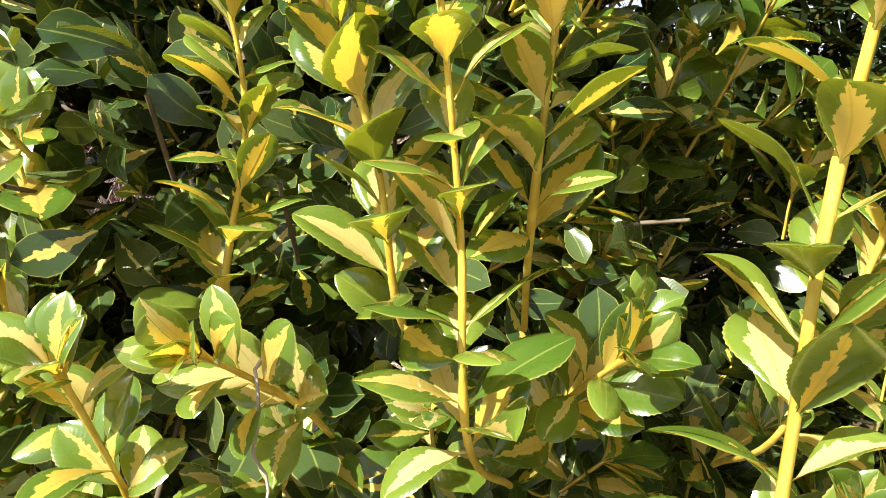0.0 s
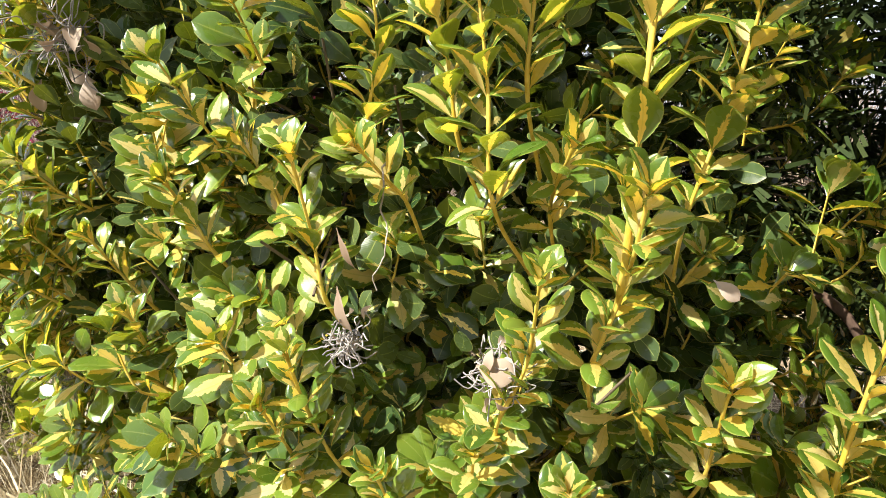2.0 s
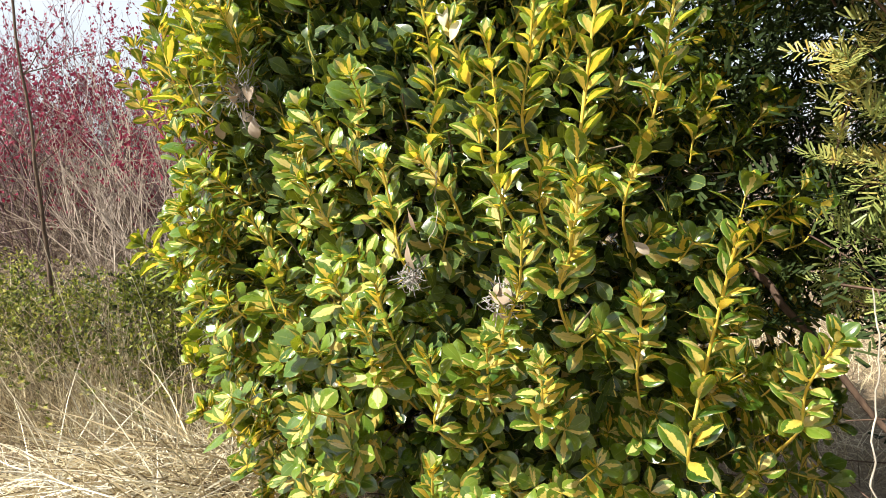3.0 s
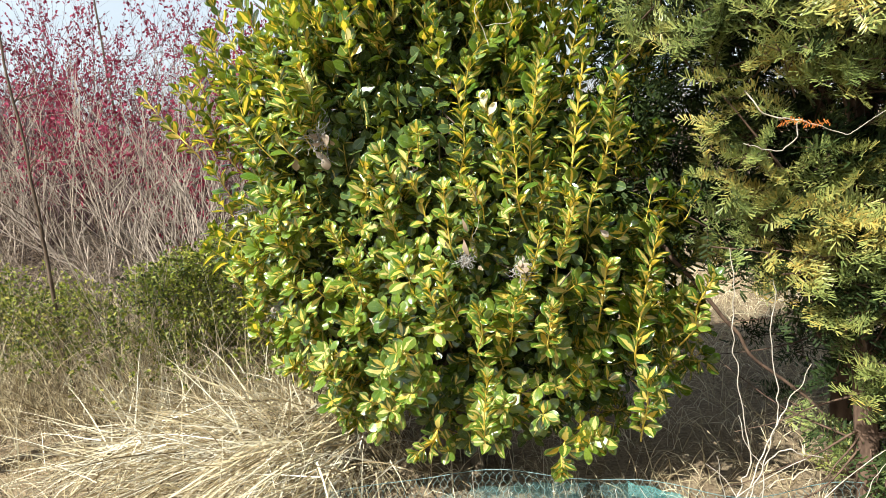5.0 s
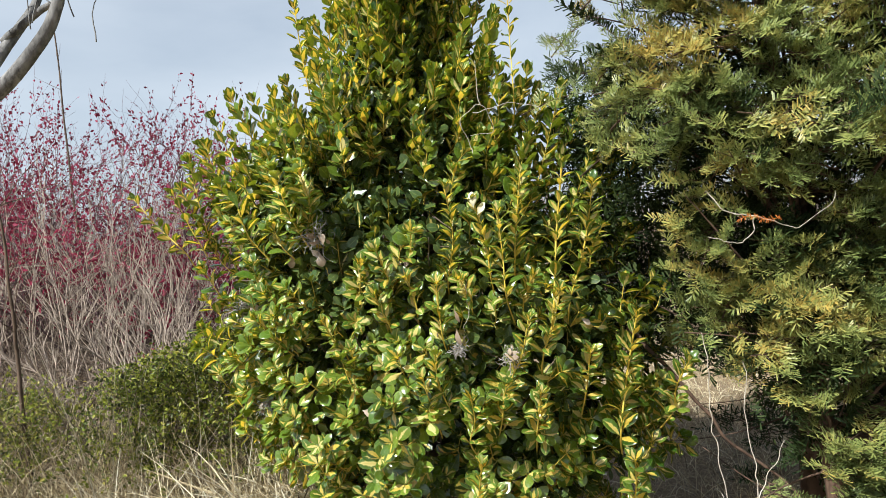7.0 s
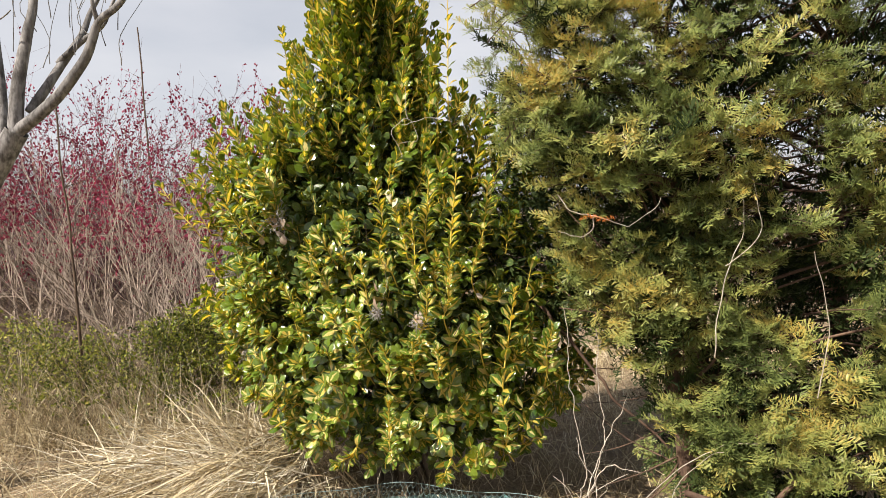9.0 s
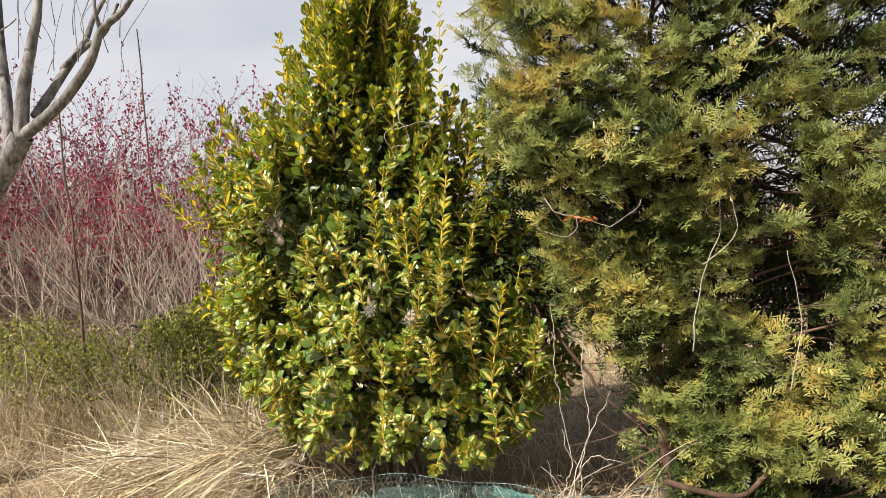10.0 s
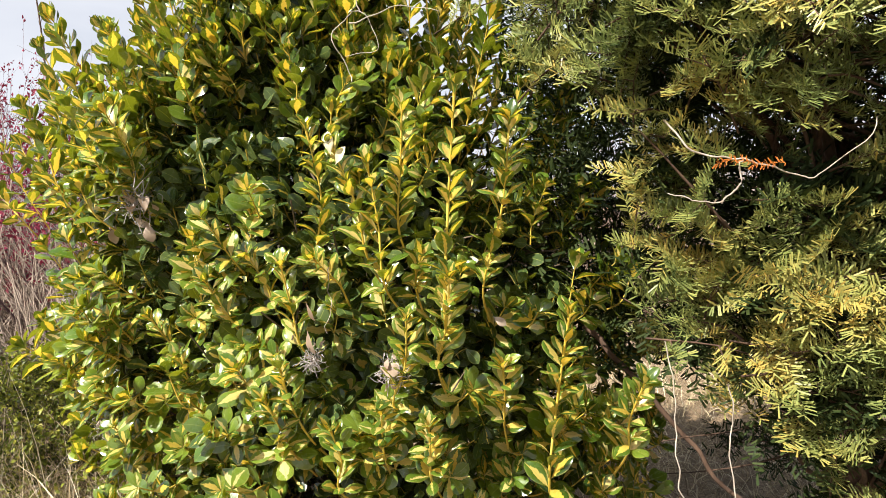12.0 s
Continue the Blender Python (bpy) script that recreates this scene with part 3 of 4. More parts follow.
def build_yew():
    mats, deep = [[] for _ in SPRAYS], [[] for _ in COARSE]
    wood, twig = [], []
    trunks = []
    for pts, r0, r1 in (([(1.27, 0.45, -0.05), (1.21, 0.44, 0.45), (1.15, 0.48, 1.0), (1.22, 0.75, 1.7), (1.10, 0.85, 2.7)], 0.045, 0.02),
                        ([(1.36, 0.95, -0.05), (1.33, 0.93, 0.9), (1.37, 0.98, 1.9), (1.35, 1.02, 3.0), (1.40, 1.05, 3.9)], 0.06, 0.02),
                        ([(1.95, 1.0, -0.05), (2.0, 0.95, 0.9), (1.95, 0.9, 1.9), (2.05, 0.95, 3.2)], 0.055, 0.02)):
        line = crooked(bend(pts, 8), 0.012, rng)
        trunks.append(line)
        part("trunk", mesh_of("trunk", *tubes([(line, np.linspace(r0, r1, len(line)))], 9)[:2], M_YEWBARK), yew, "reddish flaking bark")
    for i in range(2900):
        z = rng.uniform(0.25, 3.8)
        back = rng.random() < 0.16
        tip, outward = yew_point(z, rng.uniform(-1, 1) if i < 2350 else rng.uniform(-0.97, -0.4), back and i < 2350)
        if abs(tip[0] - 0.85) < 0.16 and abs(z - 1.49) < 0.07 and not back:
            continue
        if (z < 0.78 and tip[0] < 1.12) or (1.0 < z < 1.72 and tip[0] < 0.64):
            continue
        if z < 1.0 and tip[0] < 1.6 and rng.random() < 0.40:
            continue
        if noise.noise((tip[0] * 3.0 + 4, tip[1] * 2.2, z * 4.4)) < (-0.24 if tip[0] > 0.9 or z > 2.2 else -0.34):
            continue
        line = trunks[rng.integers(3)]
        foot = line[int(np.argmin(np.linalg.norm(line - (tip - [0, 0, rng.uniform(0.05, 0.6)]), axis=1)))]
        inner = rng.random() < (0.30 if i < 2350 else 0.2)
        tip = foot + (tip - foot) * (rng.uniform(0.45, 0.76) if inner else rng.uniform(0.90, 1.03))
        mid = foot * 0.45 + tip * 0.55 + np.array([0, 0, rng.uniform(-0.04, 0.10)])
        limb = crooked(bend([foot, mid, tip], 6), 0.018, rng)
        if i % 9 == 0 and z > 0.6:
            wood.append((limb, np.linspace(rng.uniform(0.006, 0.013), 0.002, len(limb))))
        # inner and rear boughs take the needles with shade in their colour
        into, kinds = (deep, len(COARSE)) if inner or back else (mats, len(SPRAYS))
        # a spreading bough end: a leading shoot with short leafy twigs to both sides and on top
        lead = unit(outward * 0.9 + np.array([rng.normal(0, 0.75), rng.normal(0, 0.25), rng.normal(0.1, 0.40)]))
        flat = unit(np.array([-0.3, -0.75, 0.85]) + rng.normal(0, 0.35, 3))
        across = unit(np.cross(lead, flat))
        long = rng.uniform(0.14, 0.28)
        stem = bend([tip - lead * long, tip - lead * long * 0.4 + [0, 0, 0.015], tip], 3)
        if not inner:
            twig.append((stem, np.linspace(0.0034, 0.0018, len(stem))))
        for k in range(1, len(stem)):
            for sway in (1, -1):
                if rng.random() < 0.30:
                    continue
                d = unit(lead * rng.uniform(0.5, 0.9) + across * sway * rng.uniform(0.55, 1.0) + flat * rng.uniform(0.0, 0.35) + outward * 0.2)
                up = flat + rng.normal(0, 0.30, 3)
                q = stem[k] + d * rng.uniform(0.035, 0.06)
                if not inner:
                    twig.append((np.array([stem[k], q]), np.array([0.0020, 0.0014])))
                into[rng.integers(kinds)].append(posed(q - d * 0.02, d, up, rng.uniform(0.8, 1.1)))
                into[rng.integers(kinds)].append(posed(stem[k] + d * 0.01, unit(d + lead * 0.8 + flat * rng.uniform(0, 0.5)), up, rng.uniform(0.75, 1.0)))
        into[rng.integers(kinds)].append(posed(stem[-1], lead, flat, rng.uniform(0.9, 1.15)))
    # blackened foliage deep on the side towards the shrub, shade put into its colour
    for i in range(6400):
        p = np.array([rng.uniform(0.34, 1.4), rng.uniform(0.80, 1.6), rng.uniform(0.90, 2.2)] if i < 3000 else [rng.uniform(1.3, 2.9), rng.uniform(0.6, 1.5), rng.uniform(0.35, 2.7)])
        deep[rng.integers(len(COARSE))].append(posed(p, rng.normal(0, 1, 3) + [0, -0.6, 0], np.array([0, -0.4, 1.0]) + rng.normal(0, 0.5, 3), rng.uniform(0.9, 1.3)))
    v, f, _ = join([spread(s, m) for s, m in zip(SPRAYS, mats)])
    part("needles", mesh_of("needles", v, f, M_NEEDLE, None, False), yew, kind="stuff")
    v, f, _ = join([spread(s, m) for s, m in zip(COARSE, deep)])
    part("old_needles", mesh_of("old_needles", v, f, M_SHADENEEDLE, None, False), yew, "older needles within, their green blackened to stand for crown shade", "stuff")
    part("twiggery", mesh_of("twiggery", *tubes(twig, 3)[:2], M_YEWBARK), yew, kind="stuff")
    for _ in range(60):
        p = trunks[rng.integers(3)][rng.integers(2, 12)]
        q = p + np.array([rng.normal(-0.15, 0.35), rng.normal(-0.15, 0.2), rng.normal(0.0, 0.16)])
        if q[2] > 0.15:
            wood.append((crooked(bend([p, (p + q) / 2 + [0, 0, -0.03], q], 5), 0.012, rng), np.linspace(0.0045, 0.0014, 10)))
    part("branchwork", mesh_of("branchwork", *tubes(wood, 5)[:2], M_YEWBARK), yew, kind="stuff")
    # one dead orange spray
    dead = [posed((0.895 - 0.022 * k, 0.09, 1.490 + 0.002 * k), (-1, 0, rng.normal(0.05, 0.3)), (0, -1, rng.normal(0.3, 0.5)), 0.42) for k in range(6)]
    v, f, _ = spread(SPRAYS[0], dead)
    part("dead_spray", mesh_of("dead_spray", v, f, M_DEADNEEDLE, None, False), yew, "withered orange needles")
    for pts, r in (([(0.55, 0.84, 1.05), (0.656, 0.80, 0.928), (0.825, 0.78, 0.725), (0.922, 0.76, 0.58), (1.15, 0.70, 0.40), (1.27, 0.55, 0.22)], 0.010),
                   ([(1.16, 0.20, 0.37), (1.36, 0.18, 0.334), (1.49, 0.18, 0.366), (1.596, 0.19, 0.489), (1.64, 0.2, 0.61)], 0.014),
                   ([(1.22, 0.62, 1.38), (1.305, 0.40, 1.44), (1.42, 0.36, 1.51), (1.52, 0.36, 1.59), (1.576, 0.38, 1.71)], 0.016)):
        line = bend(pts, 8)
        part("limb", mesh_of("limb", *tubes([(crooked(line, 0.006, rng), np.linspace(r, r * 0.55, len(line)))], 7)[:2], M_YEWBARK), yew)


build_yew()


# ---- low wire fence and netting ----
def build_fence():
    fence = thing("wire_fence", (0.35, 0.36, 0), "low chicken wire fence, rusty green, sagging among dead stems", "fence")
    lines, cell = [], 0.027

    def spot(u, w):
        x = -0.75 + u
        sag = 0.025 * math.sin(u * 4.0) + 0.012 * math.sin(u * 11.0)
        y = 0.13 + 1.0 * w + 0.02 * math.sin(u * 3.0) + 0.02 * math.sin(u * 9 + w * 14)
        return (x, y, float(rise(np.array(x), np.array(0.3))) + w * 0.85 + sag * w / 0.25)
    rows, cols = 12, int(2.3 / cell)
    for i in range(cols):
        for j in range(rows):
            u, w = i * cell + (cell / 2 if j % 2 else 0), j * cell * 0.88
            a, b = spot(u, w), spot(u, w + cell * 0.40)
            c, d = spot(u - cell / 2, w + cell * 0.88), spot(u + cell / 2, w + cell * 0.88)
            lines.append(([a, b], [0.0008, 0.0008]))
            if j < rows - 1:
                lines += [([b, c], [0.0008, 0.0008]), ([b, d], [0.0008, 0.0008])]
    part("wire_mesh", mesh_of("wire_mesh", *tubes(lines, 3)[:2], M_WIRE), fence)
    top = [spot(u, rows * cell * 0.83) for u in np.linspace(0, 2.3, 40)]
    part("top_wire", mesh_of("top_wire", *tubes([(top, np.full(40, 0.0016))], 5)[:2], M_WIRE), fence)
    for u in (0.12, 1.98):
        x, y, z = spot(u, 0)
        part("stake", mesh_of("stake", *tubes([(bend([(x, y, z - 0.1), (x + 0.01, y - 0.03, z + 0.27)], 5), np.linspace(0.009, 0.007, 5))], 7)[:2], M_OLDSTEM), fence)

    net = thing("netting", (0.5, 0.35, 0), "crumpled teal green garden netting draped behind the fence", "netting")

    def cloth(name, x0, x1, foot, top, material, label, rows=16):
        n = 80
        s, w = np.meshgrid(np.linspace(0, 1, n), np.linspace(0, 1, rows), indexing="ij")
        x = x0 + (x1 - x0) * s
        h = foot(s) + (top(s) - foot(s)) * w
        y = 0.20 + 1.05 * h + 0.012 * np.sin(s * 30 + w * 5) + 0.008 * np.sin(s * 71 + w * 9)
        z = rise(x, y * 0 + 0.3) + 0.012 + h * 0.85 + 0.008 * np.sin(s * 26 + 3 * w)
        i, j = np.meshgrid(np.arange(n - 1), np.arange(rows - 1), indexing="ij")
        f = np.stack([i * rows + j, (i + 1) * rows + j, (i + 1) * rows + j + 1, i * rows + j + 1], -1).reshape(-1, 4)
        part(name, mesh_of(name, np.stack([x, y, z], -1).reshape(-1, 3), f, material), net, label)

    cloth("sheet", -0.45, 1.55, lambda s: 0.0 * s - 0.02, lambda s: np.interp(s, [0, 0.08, 0.42, 0.95, 1], [0.05, 0.20, 0.20, 0.06, 0.02]), M_NET, "")
    cloth("folded_edge", 0.40, 1.50, lambda s: np.interp(s, [0, 1], [0.165, 0.015]), lambda s: np.interp(s, [0, 1], [0.215, 0.045]), M_HEM, "doubled brighter teal hem", 5)
    cloth("loose_corner", -0.36, -0.18, lambda s: np.interp(s, [0, 1], [0.13, 0.02]), lambda s: np.interp(s, [0, 0.4, 1], [0.16, 0.17, 0.09]), M_HEM, "folded teal corner", 5)


build_fence()


# ---- dry vines ----
rng = np.random.default_rng(5)


def vine(label, runs, r=0.0024):
    lines = []
    for pts in runs:
        line = crooked(bend(pts, 9), 0.007, rng)
        lines.append((line, np.linspace(r, r * 0.5, len(line))))
    ob = new("dry_vine", mesh_of("dry_vine", *tubes(lines, 6)[:2], M_VINE))
    tagged(ob, label, "vine", "dry vines")


vine("pale dry vine stems climbing from the fence into the yew", [
    [(0.745, 0.25, -0.03), (0.742, 0.25, 0.09), (0.738, 0.25, 0.27), (0.752, 0.25, 0.335), (0.769, 0.25, 0.423), (0.73, 0.25, 0.632), (0.715, 0.26, 0.76), (0.702, 0.25, 0.874), (0.705, 0.26, 1.0), (0.693, 0.26, 1.11)],
    [(0.765, 0.24, -0.03), (0.755, 0.24, 0.18), (0.785, 0.25, 0.36), (0.825, 0.25, 0.488), (0.846, 0.25, 0.58), (0.843, 0.25, 0.655), (0.819, 0.26, 0.836), (0.829, 0.26, 0.933), (0.822, 0.27, 1.02)],
    [(0.755, 0.24, 0.10), (0.775, 0.24, 0.30), (0.811, 0.24, 0.40), (0.833, 0.25, 0.51), (0.885, 0.25, 0.61), (0.941, 0.25, 0.738)],
    [(0.73, 0.25, -0.03), (0.76, 0.24, 0.14), (0.811, 0.24, 0.316), (0.80, 0.24, 0.40), (0.755, 0.24, 0.46), (0.742, 0.25, 0.56)],
    [(0.79, 0.24, 0.34), (0.831, 0.24, 0.425), (0.88, 0.24, 0.46), (0.937, 0.25, 0.44), (0.99, 0.25, 0.43)]]
    + [[(0.75 + rng.normal(0, 0.04), 0.25, -0.03), (0.75 + rng.normal(0, 0.03), 0.25 + rng.normal(0, 0.02), 0.13), (0.77 + rng.normal(0, 0.06), 0.25 + rng.normal(0, 0.03), 0.26), (0.78 + rng.normal(0, 0.10), 0.26 + rng.normal(0, 0.04), rng.uniform(0.25, 0.45))] for _ in range(8)], 0.0027)
vine("thin arching runner of dry vine before the yew", [
    [(0.83, 0.24, 0.10), (0.90, 0.22, 0.20), (1.045, 0.21, 0.376), (1.204, 0.2, 0.517), (1.38, 0.2, 0.585), (1.616, 0.2, 0.572), (1.701, 0.2, 0.518)],
    [(1.0, 0.22, 0.12), (1.10, 0.20, 0.33), (1.16, 0.20, 0.44), (1.30, 0.2, 0.56)]], 0.0019)
vine("thin dry vine hanging over yew branches", [
    [(0.675, 0.11, 1.59), (0.74, 0.10, 1.52), (0.82, 0.10, 1.50), (0.90, 0.10, 1.47), (0.97, 0.10, 1.47), (1.08, 0.11, 1.56)],
    [(0.82, 0.10, 1.50), (0.80, 0.10, 1.44), (0.74, 0.10, 1.42), (0.68, 0.11, 1.44)],
    [(1.26, 0.11, 0.95), (1.30, 0.11, 1.25), (1.36, 0.11, 1.45), (1.33, 0.11, 1.68)],
    [(1.30, 0.11, 1.30), (1.42, 0.11, 1.42), (1.40, 0.11, 1.62)],
    [(1.62, 0.10, 0.8), (1.66, 0.10, 1.1), (1.60, 0.10, 1.35)]], 0.0021)
vine("dry looping tendrils caught in the shrub top", [
    [(-0.06, 0.52, 1.80), (-0.10, 0.50, 1.92), (-0.02, 0.50, 1.98), (0.02, 0.50, 1.88), (-0.06, 0.5, 1.86)],
    [(-0.05, 0.50, 1.95), (0.06, 0.47, 1.97), (0.20, 0.46, 1.96)],
    [(-0.02, 0.5, 1.98), (-0.03, 0.52, 2.15)]], 0.0018)
vine("thin dry stem hanging in front of leaves", [
    [(-0.105, 0.36, 1.33), (-0.110, 0.33, 1.27), (-0.105, 0.33, 1.20), (-0.13, 0.34, 1.15)]], 0.0016)
vine("bare pale stems standing before the fence", [
    [(-0.20 + 0.09 * k + rng.normal(0, 0.02), 0.26 + rng.normal(0, 0.03), -0.03), (-0.20 + 0.09 * k + rng.normal(0, 0.03), 0.25, 0.14), (-0.20 + 0.09 * k + rng.normal(0, 0.05), 0.25 + rng.normal(0, 0.03), rng.uniform(0.2, 0.36))] for k in range(10)], 0.0022)


# ---- grass, weeds, hedge ----
def strands(rng, roots, lean, long, wide, segs=4, droop=0.6, scatter=0.5):
    """Curved tapering blades as one set of arrays. lean: the way they fall."""
    p = np.asarray(roots, float)
    n, lean = len(p), np.asarray(lean, float)

    def one(v):
        return v / (np.linalg.norm(v, axis=1)[:, None] + 1e-9)
    d = one(np.array([0, 0, 1.0]) + lean * rng.uniform(0.3, 1.4, (n, 1)) + rng.normal(0, scatter, (n, 3)) * [1, 1, 0.3])
    size = long * rng.uniform(0.55, 1.2, (n, 1))
    side = one(np.cross(d, rng.normal(0, 1, (n, 3)))) * wide / 2 * rng.uniform(0.6, 1.3, (n, 1))
    fall = np.hstack([lean[..., :2] * 0.5 + rng.normal(0, 0.25, (n, 2)), -np.ones((n, 1))]) * droop * rng.uniform(0.5, 1.4, (n, 1))
    floor_z = 0.03 + 0.05 * rng.random(n)
    rows, q = [p - side, p + side], p.copy()
    for k in range(segs):
        d = one(d + fall / segs * (0.6 + k * 0.5) + rng.normal(0, 0.05, (n, 3)))
        q = q + d * size / segs
        q[:, 2] = np.maximum(q[:, 2], floor_z)
        w = side * (1 - 0.85 * (k + 1) / segs)
        rows += [q - w, q + w]
    verts = np.stack(rows, 1)
    f = np.array([(2 * k, 2 * k + 1, 2 * k + 3, 2 * k + 2) for k in range(segs)])
    faces = f[None] + (np.arange(n) * (2 * segs + 2))[:, None, None]
    return verts.reshape(-1, 3), faces.reshape(-1, 4), None


def tuft_leaf(long, wide):
    v = np.array([(0, 0, 0), (wide / 2, long * 0.5, 0.08 * long), (0, long, -0.05 * long), (-wide / 2, long * 0.5, 0.08 * long)])
    return v, np.array([(0, 1, 2, 3)]), None


def build_grass():
    rng = np.random.default_rng(11)
    # the fallen tussock: locks of straight blades that lie down a ridge, each lock its own way
    def locks(count, each, wide, drift):
        roots, leans = [], []
        for _ in range(count):
            x, y = rng.choice([rng.uniform(-1.9, -0.72), rng.normal(-0.95, 0.15)]), rng.normal(0.70, 0.16)
            ridge = np.interp(x, [-2.0, -1.5, -0.85, -0.68], [0.16, 0.34, 0.44, 0.32]) * rng.uniform(0.15, 1.05)
            fall = np.array([-0.85, -0.80, -1.35]) + rng.normal(0, 1, 3) * [drift, drift, 0.35]
            fall[0] = min(fall[0], 0.15)
            for _ in range(rng.poisson(each)):
                p = (x + rng.normal(0, wide), y + rng.normal(0, wide))
                roots.append((*p, float(rise(np.array(p[0]), np.array(p[1]))) + ridge * rng.uniform(0.85, 1.1)))
                leans.append(fall)
        return roots, np.array(leans)
    roots, leans = locks(190, 9, 0.05, 0.6)
    ob = new("straw_tussock", mesh_of("straw_tussock", *strands(rng, roots, leans, 0.48, 0.0078, 5, 0.14, 0.34)[:2], M_STRAW))
    tagged(ob, "fallen tussock of bleached yellow straw grass", "dry grass", kind="stuff")
    roots, leans = locks(150, 7, 0.07, 0.9)
    ob = new("bright_straw", mesh_of("bright_straw", *strands(rng, roots, leans, 0.50, 0.0058, 5, 0.14, 0.50)[:2], M_PALESTRAW))
    tagged(ob, "bleached white straw stalks over the tussock", "dry grass", kind="stuff")
    roots = [(rng.uniform(-3.2, -0.55), rng.uniform(0.1, 1.5), 0.0) for _ in range(1800)]
    ob = new("dry_grass", mesh_of("dry_grass", *strands(rng, roots, (-0.3, -0.2, 0), 0.36, 0.0060, 5, 0.8, 0.8)[:2], M_STRAW))
    tagged(ob, "tangled bleached dry grass blades around the shrub", "dry grass", kind="stuff")
    roots = [(rng.uniform(-0.7, 3.4), rng.uniform(0.62, 5.0), 0.0) for _ in range(9500)]
    ob = new("short_dry_grass", mesh_of("short_dry_grass", *strands(rng, roots, (-0.1, 0.0, 0), 0.22, 0.0046, 4, 0.9, 0.9)[:2], M_STRAW))
    tagged(ob, "short flattened dry grass under the shrubs", "dry grass", kind="stuff")
    roots = [(rng.uniform(-0.75, 1.5), rng.uniform(0.12, 0.5), 0.0) for _ in range(1300)]
    ob = new("dead_stalks", mesh_of("dead_stalks", *strands(rng, roots, (0, -0.1, 0), 0.20, 0.003, 4, 0.5, 0.5)[:2], M_WEED))
    tagged(ob, "grey dead stalks tangled in the fence", "dry grass", kind="stuff")
    roots = [(rng.normal(-2.0, 0.10), rng.uniform(1.1, 1.35), 0.05) for _ in range(14)] + [(rng.uniform(-1.5, -0.85), rng.uniform(0.8, 1.1), 0.05) for _ in range(12)]
    ob = new("pale_stalks", mesh_of("pale_stalks", *strands(rng, roots, (0.12, -0.05, 0), 1.0, 0.0055, 6, 0.08, 0.12)[:2], M_PALESTRAW))
    tagged(ob, "upright bleached reed stalks by the hedge", "dry grass", kind="stuff")
    # pale seed heads on the stalks by the fence
    heads = []
    for _ in range(70):
        p = np.array([rng.uniform(-0.7, 1.15), rng.uniform(0.16, 0.34), rng.uniform(0.05, 0.30)])
        for _ in range(7):
            heads.append(posed(p, rng.normal(0, 1, 3), rng.normal(0, 1, 3), rng.uniform(0.4, 0.8)))
    ob = new("seed_heads", mesh_of("seed_heads", *spread(tuft_leaf(0.012, 0.005), heads)[:2], M_PALESTRAW, None, False))
    tagged(ob, "pale papery seed heads on stalks by the fence", "seed heads", kind="stuff")
    # tall stalks with feathery heads
    roots = [(rng.normal(-1.2, 0.3), rng.uniform(0.7, 1.3), 0.0) for _ in range(110)]
    ob = new("tall_straw", mesh_of("tall_straw", *strands(rng, roots, (-0.1, -0.05, 0), 0.80, 0.0040, 6, 0.25, 0.28)[:2], M_STRAW))
    tagged(ob, "tall pale grass stalks standing above the tussock", "dry grass", kind="stuff")
    roots = [(rng.uniform(-3.4, -0.9), rng.uniform(1.15, 1.7), 0.0) for _ in range(2000)]
    ob = new("straw_in_hedge", mesh_of("straw_in_hedge", *strands(rng, roots, (0.1, -0.1, 0), 0.80, 0.0045, 6, 0.5, 0.45)[:2], M_STRAW))
    tagged(ob, "dry straw stalks growing through the low green bush", "dry grass", kind="stuff")
    # brown thicket of weeds
    roots = [(rng.uniform(-5.6, -1.2), rng.uniform(1.6, 4.6), rng.uniform(0, 0.3)) for _ in range(5200)]
    ob = new("dry_weeds", mesh_of("dry_weeds", *strands(rng, roots, (-0.15, 0, 0), 0.85, 0.0062, 7, 0.9, 1.5)[:2], M_WEED))
    tagged(ob, "tangled thicket of dry brown weeds", "weeds", kind="stuff")
    roots = [(rng.uniform(-11, -1.6), rng.uniform(4.6, 11), 0.0) for _ in range(9000)]
    ob = new("far_weeds", mesh_of("far_weeds", *strands(rng, roots, (-0.1, 0, 0), 1.5, 0.011, 5, 0.5, 0.75)[:2], M_WEED))
    tagged(ob, "tall dry weeds and brush farther off", "weeds", kind="stuff")
    roots = [(rng.uniform(-30, 18), rng.uniform(11, 17), 0.0) for _ in range(10000)]
    ob = new("far_brush", mesh_of("far_brush", *strands(rng, roots, (-0.1, 0, 0), 3.3, 0.024, 5, 0.3, 0.45)[:2], M_WEED))
    tagged(ob, "tall leafless brush closing the field behind", "weeds", kind="stuff")
    roots = [(rng.uniform(-1.6, 14), rng.uniform(4.6, 12), 0.0) for _ in range(2600)]
    ob = new("field_grass", mesh_of("field_grass", *strands(rng, roots, (-0.1, 0, 0), 0.7, 0.010, 4, 0.4, 0.5)[:2], M_WEED))
    tagged(ob, "dry grass of the field behind the shrubs", "dry grass", kind="stuff")


build_grass()


